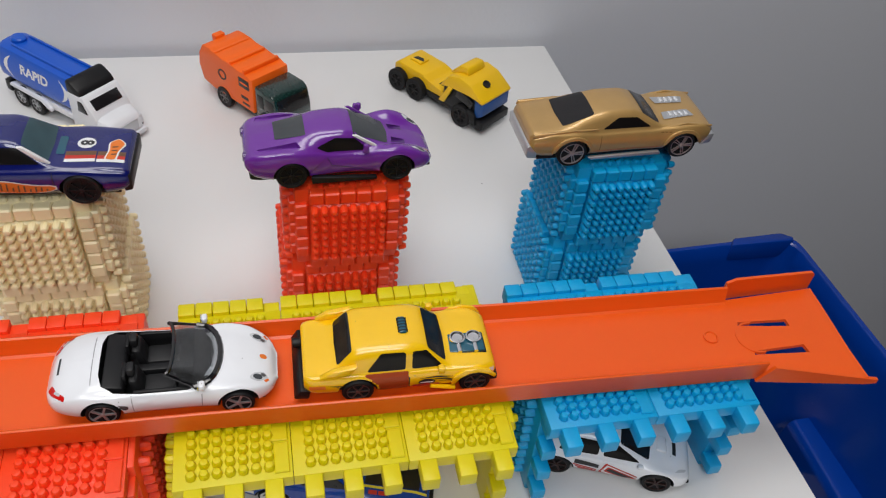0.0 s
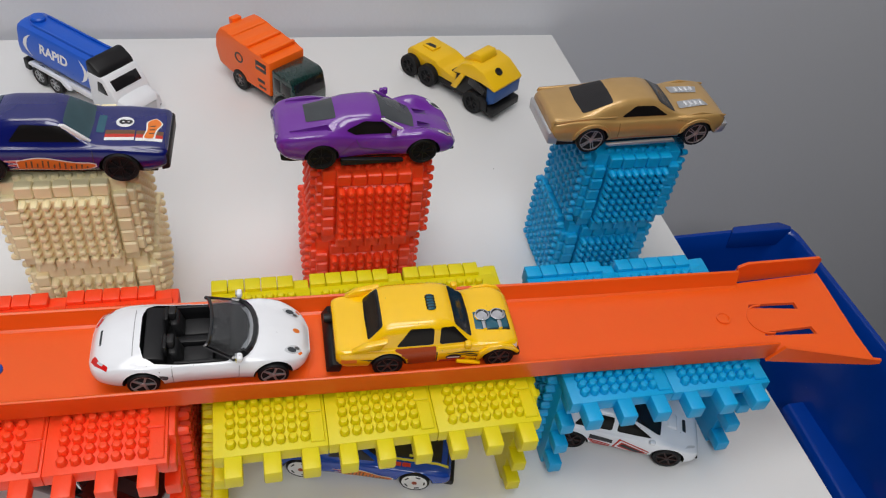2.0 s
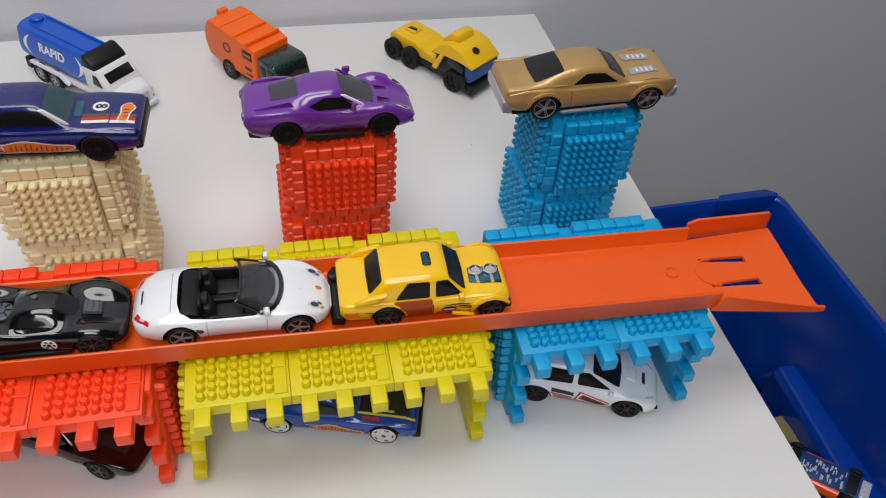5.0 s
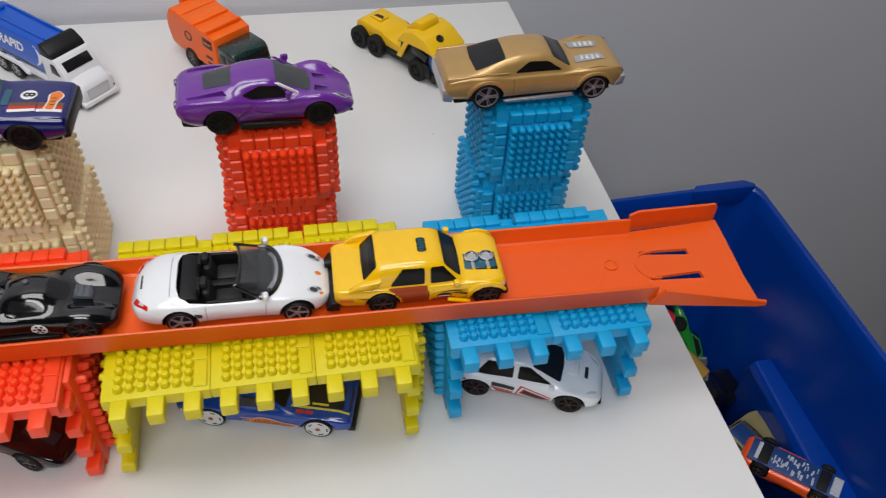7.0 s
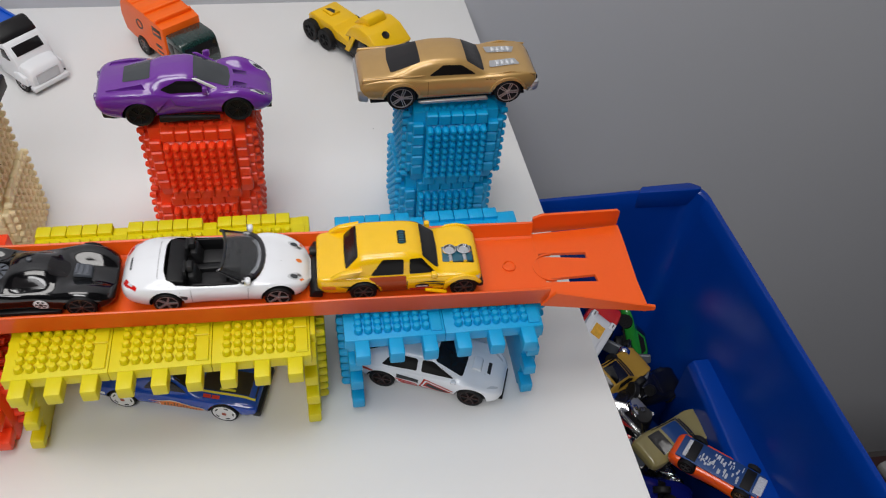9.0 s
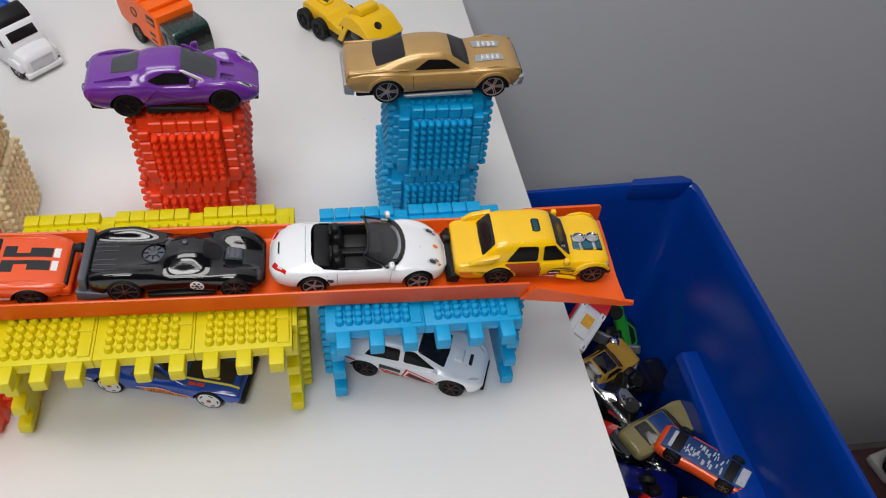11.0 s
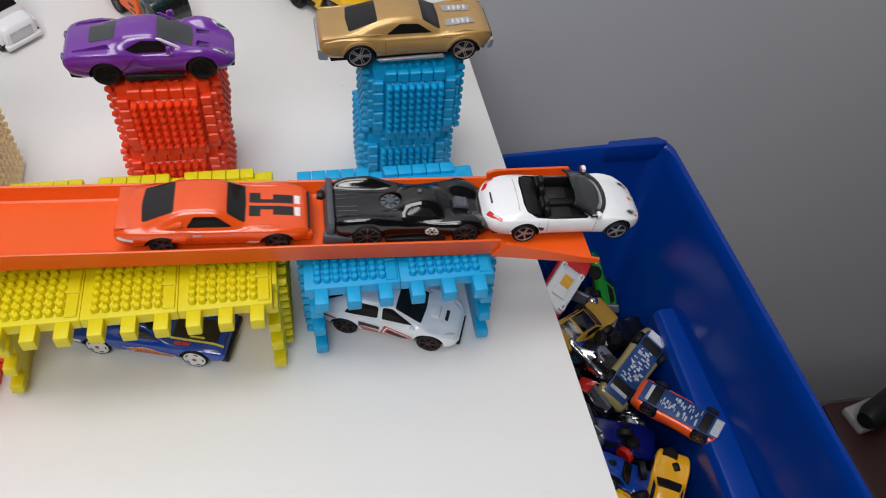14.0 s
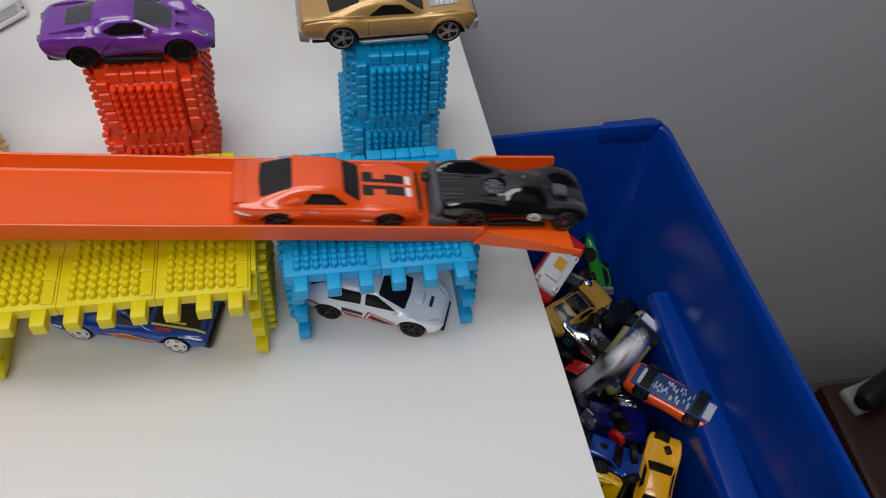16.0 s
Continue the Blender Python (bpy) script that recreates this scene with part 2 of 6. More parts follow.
def stud_grid(name, parent, material, x0, x1, y0, y1, nx, ny, z, r, h, single=True):
    spots = [(x0 + (x1 - x0) * i / (nx - 1), y0 + (y1 - y0) * j / (ny - 1), z) for i in range(nx) for j in range(ny)]
    if single:
        for p in spots:
            piece(name, (name, r, h), lambda: stud_mesh(r, h), material, parent, pose(*p))
    else:
        bm = bmesh.new()
        for p in spots:
            add_stud(bm, p, r, h)
        tagged(part(name + "_field", bm, material, parent), kind="stuff")


def teeth(parent, material, length, m, n, down=0.0):
    """n square teeth along x from 0 to length, standing out along -y."""
    step = length / n
    for i in range(n):
        piece("tooth", ("tooth", down), lambda: box(-0.0026, 0.0026, -0.0068, 0.0006, -0.0050 - down, -0.0002, 0.0006), material, parent, m @ pose(step * (i + 0.5), 0, 0))


def bridge(name, material, x0, x1, y0, y1, cols, label, splay=(0, 0)):
    """A low bridge of toothed panels: a top of cols by two, and panel legs at both ends."""
    ob = thing(name, label, "toy bridge", pose(x0, y0, 0), "block bridges")
    W, D = x1 - x0, y1 - y0 - 0.011
    w, d = W / cols, D / 2
    for i in range(cols):
        for j in range(2):
            p = part("panel", box(0, w - 0.0001, 0, d - 0.0001, -0.0048, 0, 0.0003), material, ob, m=pose(i * w, 0.006 + j * d, H))
            stud_grid("stud", p, material, 0.0050, w - 0.0066, 0.0036, d - 0.0040, 8 if cols == 2 else 7, 8, 0, 0.0015, 0.0021)
            if j == 0:
                teeth(p, material, w, pose(0, 0, 0), 3, 0.0008)
            else:
                for k in range(6):
                    piece("edge_block", ("edge", round(w, 5)), lambda: box(-w / 12 + 0.0001, w / 12 - 0.0001, 0, 0.0052, -0.0048, 0.0014, 0.0004), material, p, pose(w / 12 + k * w / 6, d - 0.0002, 0) if k < 5 else pose(w / 12 + k * w / 6 - 0.0003, d - 0.0008, -0.0022))
            for a, b, c in ((0.05, 0.36, 0.0), (0.38, 0.72, 0.0016)):
                piece("joint_tab", ("joint", round(w, 5), a), lambda: box(w - 0.0052 - c, w - 0.0009, d * a, d * b, -0.001, 0.0007, 0.0003, 1), material, p, pose(0, 0, 0))
    for side in (0, 1):
        out = 1 if side else -1
        m = pose(W + 0.0018 if side else 0.0005, 0, H) @ pose(0, 0, 0, 0, splay[side], 0) @ Matrix(((0, 0, out, 0), (1, 0, 0, 0.0155), (0, 1, 0, -H), (0, 0, 0, 1)))
        leg = part("leg_panel", box(0.0, D - 0.0045, 0, H - 0.001, -0.0046, 0, 0.0006), material, ob, m=m)
        stud_grid("stud", leg, material, 0.006, D - 0.010, 0.005, H - 0.008, 10, 9, 0, 0.0016, 0.0034, False)
        teeth(leg, material, H - 0.002, pose(0.0004, H - 0.002, 0, 0, 0, -90), 4)
    return ob


def tower(name, material, x, y, w, heights, shifts, label):
    """Stacked hollow cubes of bristle panels. x, y: middle of the front edge."""
    ob = thing(name, label, "toy block tower", pose(x, y, 0), "block towers")
    z = 0.0
    c = 0.0054
    for lv, (h, (sx, sy)) in enumerate(zip(heights, shifts)):
        part("cube", box(-w / 2 + 0.0005 + sx, w / 2 - 0.0005 + sx, 0.0005 + sy, w - 0.0005 + sy, z + 0.0003, z + h - 0.0003, 0.001), material, ob)
        for k in range(5):
            # four sides and the top: each with a toothed rim, a raised field and its pins
            hh = w if k == 4 else h
            if k == 4:
                m = pose(-w / 2 + sx, sy, z + h - 0.0024)
            else:
                m = pose(sx, w / 2 + sy, z) @ pose(0, 0, 0, 0, 0, 90 * k) @ Matrix(((1, 0, 0, -w / 2), (0, 0, -1, -w / 2), (0, 1, 0, 0), (0, 0, 0, 1)))
            up = 0.0010 if k == 4 else 0.0030
            field = part("pin_panel", box(c + 0.0004, w - c - 0.0004, c + 0.0004, hh - c - 0.0004, -0.001, up - 0.0004, 0.0007, 1), material, ob, m=m)
            t = (w - 2 * c) / 5
            tv = (hh - 2 * c) / 5
            for i in range(5):
                for e in (0, 1):
                    o = 0.0002 * ((i + k + e) % 2)
                    piece("edge_brick", ("eb", round(w, 5)), lambda: box(0.0001, t - 0.0001, 0.0002, c - 0.0002, -0.001, 0.0030, 0.0005, 1), material, field, pose(c + i * t, e * (hh - c), -o - (0.0018 if k == 4 else 0)))
                    piece("edge_brick", ("ev", round(w, 5), round(hh, 5)), lambda: box(0.0002, c - 0.0003, 0.0002, tv - 0.0002, -0.001, 0.0026, 0.0006, 1), material, field, pose(e * (w - c), c + i * tv, o - 0.0007 - (0.0018 if k == 4 else 0)))
            rows = 7 if hh < 0.0375 else 8
            pr, ph = (0.00138, 0.0034)
            single = k in (0, 4) or (k in (1, 3) and lv == 1)
            e0 = c + 0.0018
            if k == 4:
                stud_grid("pin", field, material, e0 - 0.001, w - e0 + 0.001, 0.0024, w - 0.0024, 8, 9, up - 0.0004, pr, 0.0030, single)
            elif k in (1, 3):
                stud_grid("pin", field, material, 0.0030, w - 0.0030, 0.0030, hh - 0.0030, 9, rows + 1, up - 0.0016, pr, 0.0026, single)
            else:
                stud_grid("pin", field, material, e0, w - e0, e0, hh - e0, 8, rows, up - 0.0004, pr, ph, single)
        z += h
    return ob


bridge("red_block_bridge", M_RED, -0.0755, 0.0235, 0.2530, 0.3265, 3, "red plastic block bridge with toothed edges under the track")
bridge("yellow_block_bridge", M_YEL, 0.0358, 0.1345, 0.2525, 0.3265, 3, "yellow plastic block bridge with studs and toothed edges", (6, 0))
bridge("blue_block_bridge", M_BLU, 0.1460, 0.2165, 0.2570, 0.3225, 2, "blue plastic block bridge with studs and toothed edges", (-2, -2))
tower("cream_block_tower", M_CRM, -0.0090, 0.3520, 0.0400, (0.0392, 0.0392), ((0.002, 0.002), (0, 0)), "cream plastic bristle block tower of two cubes")
tower("red_block_tower", M_RED, 0.0951, 0.3570, 0.0385, (0.0364, 0.0364), ((-0.002, 0.002), (0, 0)), "red plastic bristle block tower of two cubes")
tower("blue_block_tower", M_BLU, 0.1980, 0.3560, 0.0365, (0.0380, 0.0380), ((-0.0015, 0.002), (0.0005, 0)), "blue plastic bristle block tower of two cubes")

# ---- the track ----
PIV = Vector((0.2050, 0.2872, 0.0543))
YAW = -1.5


def track_pose(tilt):
    return pose(*PIV, 0, tilt, YAW)


track = thing("track", "glossy orange plastic toy car track with low side walls", "toy track", track_pose(0))


def build_track():
    x0, x1, hw, th, wh = -0.62, 0.0145, 0.0152, 0.0027, 0.0087
    prof = [(-hw - 0.0008, 0), (-hw + 0.0002, 0), (-hw + 0.0006, 0.0015), (hw - 0.0006, 0.0015), (hw - 0.0002, 0), (hw + 0.0008, 0), (hw + 0.0016, wh - 0.0003), (hw + 0.0012, wh), (hw + 0.0006, wh - 0.0003), (hw - 0.0010, th + 0.0006), (hw - 0.0018, th),
            (-hw + 0.0018, th), (-hw + 0.0010, th + 0.0006), (-hw - 0.0006, wh - 0.0003), (-hw - 0.0012, wh), (-hw - 0.0016, wh - 0.0003)]
    bm = bmesh.new()
    cuts = [x0 + (x1 - x0) * i / 40 for i in range(41)]
    rings = [[bm.verts.new((x, y + 0.00012 * math.sin(x * 60 + y * 90), z)) for y, z in prof] for x in cuts]
    n = len(prof)
    for p, q in zip(rings, rings[1:]):
        for i in range(n):
            bm.faces.new((p[i], q[i], q[(i + 1) % n], p[(i + 1) % n]))
    bm.faces.new(rings[0])
    bm.faces.new(rings[-1][::-1])
    part("channel", bm, M_TRACK, track, smooth=25)
    # the connector end: a floor with two slots, a round seat, flared side walls
    fl = part("end_floor", prism([(0.0146, -0.0158), (0.0146, 0.0158), (0.0500, 0.0185), (0.0500, 0.0100), (0.0495, -0.0100), (0.0500, -0.0215)], 0.0012, 0.0025, "z"), M_TRACK, track, smooth=0)
    cut = prism([(0.0150, 0.0040), (0.0335, 0.0022), (0.0335, 0.0052), (0.0155, 0.0056)], -0.005, 0.005, "z")
    c2 = prism([(0.0155, -0.0085), (0.0350, -0.0094), (0.0345, -0.0060), (0.0157, -0.0070)], -0.005, 0.005, "z")
    carve(fl, [(cut, M_TRACK), (c2, M_TRACK)])
    part("far_flare", prism([(0.0150, 0.0012), (0.0150, 0.0090), (0.0185, 0.0104), (0.0490, 0.0094), (0.0500, 0.0085), (0.0500, 0.0012)], 0, 0.0011, "y"), M_TRACK, track, m=pose(0, 0.0166, 0, 0, 0, 3.5))
    part("near_flare", prism([(0.0120, 0.0004), (0.0165, 0.0075), (0.0500, 0.0022), (0.0535, 0.0018), (0.0535, 0.0000), (0.0500, -0.0006)], 0, 0.0011, "y"), M_TRACK, track, m=pose(0, -0.0163, 0, 0, 0, -6.5))
    arc = [(q * math.cos(a), q * math.sin(a)) for q, lo, hi in ((0.0066, 80, 280), (0.0060, 280, 80)) for a in [radians(lo + (hi - lo) * k / 18) for k in range(19)]]
    part("seat_rim", prism(arc, 0.0020, 0.0030, "z"), M_TRACK, track, m=pose(0.0185, -0.0016, 0))
    part("pin_dot", lathe([(0.0026, 0.0008), (0.0026, 0.0016), (0.0021, 0.0017), (0.0018, 0.0012)], 18, "z"), M_TRACK, track, m=pose(0.0031, -0.0001, 0.0017))
    part("joint_pin", lathe([(0.0026, 0.0008), (0.0026, 0.0014), (0.0020, 0.00135), (0.0001, 0.0012)], 18, "z"), M_BIN, track, "blue pin in a round hole", m=pose(-0.2303, -0.0004, 0.0017))


def carve(ob, cutters):
    """Cuts shapes out of a mesh, and keeps the result as its mesh."""
    made = []
    for bm, material in cutters:
        c = part("cutter", bm, material, smooth=0)
        made.append(c)
        md = ob.modifiers.new("cut", "BOOLEAN")
        md.operation, md.solver, md.object, md.material_mode = "DIFFERENCE", "EXACT", c, "TRANSFER"
        if ob.parent:
            c.parent = ob.parent
            c.matrix_basis = ob.matrix_basis
    bpy.context.view_layer.update()
    dg = bpy.context.evaluated_depsgraph_get()
    me = bpy.data.meshes.new_from_object(ob.evaluated_get(dg), depsgraph=dg)
    ob.modifiers.clear()
    ob.data = me
    for c in made:
        bpy.data.objects.remove(c)


build_track()

# ---- cars (sizes in millimetres; x ahead, z up from the ground) ----
MM = 0.001


def mm(bm):
    bmesh.ops.scale(bm, vec=(MM, MM, MM), verts=bm.verts[:])
    return bm


def spline(vals, n):
    """Smooth values along a list of rows."""
    a = np.array(vals, float)
    ts = np.linspace(0, len(a) - 1, n)
    out = []
    for t in ts:
        i = min(int(t), len(a) - 2)
        u = t - i
        p0, p1, p2, p3 = a[max(i - 1, 0)], a[i], a[i + 1], a[min(i + 2, len(a) - 1)]
        d1, d2 = (p2 - p0) / 2, (p3 - p1) / 2
        out.append((2 * u**3 - 3 * u**2 + 1) * p1 + (u**3 - 2 * u**2 + u) * d1 + (-2 * u**3 + 3 * u**2) * p2 + (u**3 - u**2) * d2)
    return out


SECTION = ((0, 0, 0), (0.55, 0, 0), (0.86, 0.02, 0), (0.955, 0.14, 0), (0.99, 0.34, 0), (1.0, 0.56, 0), (0.985, 0.8, 0), (0.945, 1, 0), (0.885, 1, 0.55), (0.78, 1, 0.8), (0.5, 1, 0.95), (0.25, 1, 0.99), (0, 1, 1))


def hull(stations, n=34):
    """A body lofted through stations (x, bottom, shoulder, top, half width)."""
    bm = bmesh.new()
    rings = []
    for x, zb, zs, zt, w in spline(stations, n):
        half = [(a * w, zb + b * (zs - zb) + c * (zt - zs)) for a, b, c in SECTION]
        pts = half + [(-y, z) for y, z in half[-2:0:-1]]
        rings.append([bm.verts.new((x, y, z)) for y, z in pts])
    k = len(rings[0])
    for p, q in zip(rings, rings[1:]):
        for i in range(k):
            bm.faces.new((p[i], p[(i + 1) % k], q[(i + 1) % k], q[i]))
    bm.faces.new(rings[0])
    bm.faces.new(rings[-1][::-1])
    return mm(bm)


def curve(pts):
    """A smooth curve through (x, value) that never overshoots; a number stays a number."""
    if isinstance(pts, (int, float)):
        return lambda x: float(pts)
    xs, ys = [float(p[0]) for p in pts], [float(p[1]) for p in pts]
    h = [b - a for a, b in zip(xs, xs[1:])]
    s = [(b - a) / d for a, b, d in zip(ys, ys[1:], h)]
    g = [s[0]]
    for i in range(1, len(s)):
        g.append(0.0 if s[i - 1] * s[i] <= 0 else 2 * s[i - 1] * s[i] / (s[i - 1] + s[i]))
    g.append(s[-1])

    def at(x):
        x = min(max(x, xs[0]), xs[-1])
        i = 0
        while i < len(h) - 1 and x > xs[i + 1]:
            i += 1
        u = (x - xs[i]) / h[i]
        return (2 * u**3 - 3 * u**2 + 1) * ys[i] + (u**3 - 2 * u**2 + u) * h[i] * g[i] + (3 * u**2 - 2 * u**3) * ys[i + 1] + (u**3 - u**2) * h[i] * g[i + 1]
    return at


def round_off(pts, times=2):
    """Cuts the corners of an open outline, keeping its ends."""
    for _ in range(times):
        out = [pts[0]]
        for (a, b), (c, d) in zip(pts, pts[1:]):
            out += [(a * 0.75 + c * 0.25, b * 0.75 + d * 0.25), (a * 0.25 + c * 0.75, b * 0.25 + d * 0.75)]
        pts = out + [pts[-1]]
    return pts


def loft(s, n=46):
    """One smooth car shell from its curves along x: W half width, ZB bottom, ZM widest height, ZS shoulder,
    ZT middle of the top, WR half width of the top, CR its crown, KS and FT the shoulder's outer and inner shares of W."""
    f = {k: curve(s.get(k, d)) for k, d in (("W", 13), ("ZB", 2.4), ("ZM", 8), ("ZS", 12), ("ZT", 13), ("WR", 10), ("CR", 0.8), ("KS", 0.955), ("FT", 0.88))}
    x0, x1, r = s["W"][0][0], s["W"][-1][0], s.get("END", 2.2)
    near = [0, 0.06, 0.2, 0.42, 0.7]
    xs = [x0 + r * k for k in near] + [x0 + r + (x1 - x0 - 2 * r) * i / n for i in range(n + 1)] + [x1 - r * k for k in near[::-1]]
    bm = bmesh.new()
    rings = []
    for x in xs:
        w, zb, zm, zs, zt, wr, cr, ks, ft = (f[k](x) for k in ("W", "ZB", "ZM", "ZS", "ZT", "WR", "CR", "KS", "FT"))
        half = [(0, zb), (0.8 * w, zb), (0.965 * w, zb + 0.2 * (zs - zb)), (w * 1.012, zm), (ks * w, zs - 0.3), (ft * w, zs + 0.25), (wr, zt - cr), (0.55 * wr, zt - 0.2 * cr), (0, zt)]
        half = round_off(half)
        e = min(x - x0, x1 - x) / r
        if e < 1:
            inn = 0.55 * r * (1 - math.sqrt(max(0.0, 1 - (1 - e) ** 2)))
            zc = (zb + zs) / 2
            inn = min(inn, 0.3 * (zs - zb), 0.4 * w)
            half = [(y * (1 - inn / w), zc + (z - zc) * (1 - inn / max(1.5, abs(zs - zb) / 2))) for y, z in half]
        rings.append([bm.verts.new((x, y, z)) for y, z in half + [(-y, z) for y, z in half[-2:0:-1]]])
    k = len(rings[0])
    for p, q in zip(rings, rings[1:]):
        for i in range(k):
            bm.faces.new((p[i], p[(i + 1) % k], q[(i + 1) % k], q[i]))
    bm.faces.new(rings[0])
    bm.faces.new(rings[-1][::-1])
    return mm(bm)


def add_mesh(bm, other):
    tmp = bpy.data.meshes.new("joined")
    other.to_mesh(tmp)
    other.free()
    bm.from_mesh(tmp)
    bpy.data.meshes.remove(tmp)


def rim_mesh(r, spokes, w, star=0.09):
    """A thin lip with raised spokes and a hub; no spokes: a full slotted disc."""
    bm = lathe([(r * 0.94, -w + 0.2), (r * 0.95, -w - 0.25), (r * 1.0, -w - 0.25), (r, -w + 0.2)], 28)
    bmesh.ops.delete(bm, geom=[f for f in bm.faces if len(f.verts) > 4], context="FACES_ONLY")
    if not spokes:
        add_mesh(bm, lathe([(r * 0.96, -w), (r * 0.8, -w - 0.2), (r * 0.3, -w - 0.1), (0.01, -w - 0.1)], 28))
    for k in range(spokes):
        for off in ((-0.11, 0.11) if spokes == 5 and star < 0.07 else (0,)):
            a = 2 * math.pi * k / spokes
            pts = [(r * 0.14, r * (off * 0.6 - star)), (r * 0.95, r * (off - star * 0.8)), (r * 0.95, r * (off + star * 0.8)), (r * 0.14, r * (off * 0.6 + star))]
            sp = prism(pts, -w - 0.18, -w + 0.35, "y")
            bmesh.ops.rotate(sp, cent=(0, 0, 0), matrix=Matrix.Rotation(a, 3, "Y"), verts=sp.verts[:])
            add_mesh(bm, sp)
    add_mesh(bm, lathe([(r * 0.2, -w + 0.3), (r * 0.2, -w - 0.25), (r * 0.12, -w - 0.4)], 12))
    return mm(bm)


def wheel(parent, x, y, r, material, spokes=5, tw=3.2, face=0.68, z=None, star=0.09):
    """One wheel: a tyre with a dark dished inside, and its rim; the tread runs along y."""
    side = -1 if y < 0 else 1
    bm = mm(lathe([(0.01, -tw / 2 + 0.95), (r * face * 0.92, -tw / 2 + 0.85), (r * face, -tw / 2 + 0.2), (r * face + 0.2, -tw / 2), (r * 0.93, -tw / 2), (r, -tw / 2 + 0.45), (r, tw / 2 - 0.45), (r * 0.93, tw / 2), (r * 0.3, tw / 2)], 28))
    m = pose(x * MM, y * MM, (r if z is None else z) * MM, 0, 0, 0 if side < 0 else 180)
    w = part("wheel", bm, M_TYRE, parent, m=m)
    part("rim", rim_mesh(r * face, spokes, tw / 2 - 0.35, star), material, w)
    if not spokes:
        for k in range(5):
            a = 2 * math.pi * k / 5
            part("rim_slot", mm(box(-0.9, 0.9, -0.12, 0.12, -0.28, 0.28, 0.1, 1)), M_BLACK, w, m=pose(r * face * 0.72 * math.cos(a) * MM, (-tw / 2 + 0.12) * MM, r * face * 0.72 * math.sin(a) * MM, 0, 90 - math.degrees(a), 0))
        part("rim_hub", mm(lathe([(1.0, -0.2), (0.7, 0.1)], 12)), M_RUST, w, m=pose(0, (-tw / 2 + 0.15) * MM, 0))
    return w


def wheels(parent, xs, half, r, material, spokes=5, tw=3.2, face=0.68, star=0.09):
    for x in xs:
        rr = r if not isinstance(r, dict) else r[x]
        for s in (-1, 1):
            wheel(parent, x, s * (half - tw / 2), rr, material, spokes, tw, face, None, star)


def arches(ob, xs, half, r, extra=0.9):
    cuts = []
    for x in xs:
        rr = (r if not isinstance(r, dict) else r[x])
        for s in (-1, 1):
            bm = mm(lathe([(rr + extra, -4.2), (rr + extra, 4.2)], 28))
            bmesh.ops.translate(bm, vec=(x * MM, s * (half - 0.2) * MM, rr * MM), verts=bm.verts[:])
            cuts.append((bm, M_BLACK))
    carve(ob, cuts)
    for f in ob.data.polygons:
        f.use_smooth = True
    ob.data.set_sharp_from_angle(angle=radians(38))


from mathutils.bvhtree import BVHTree


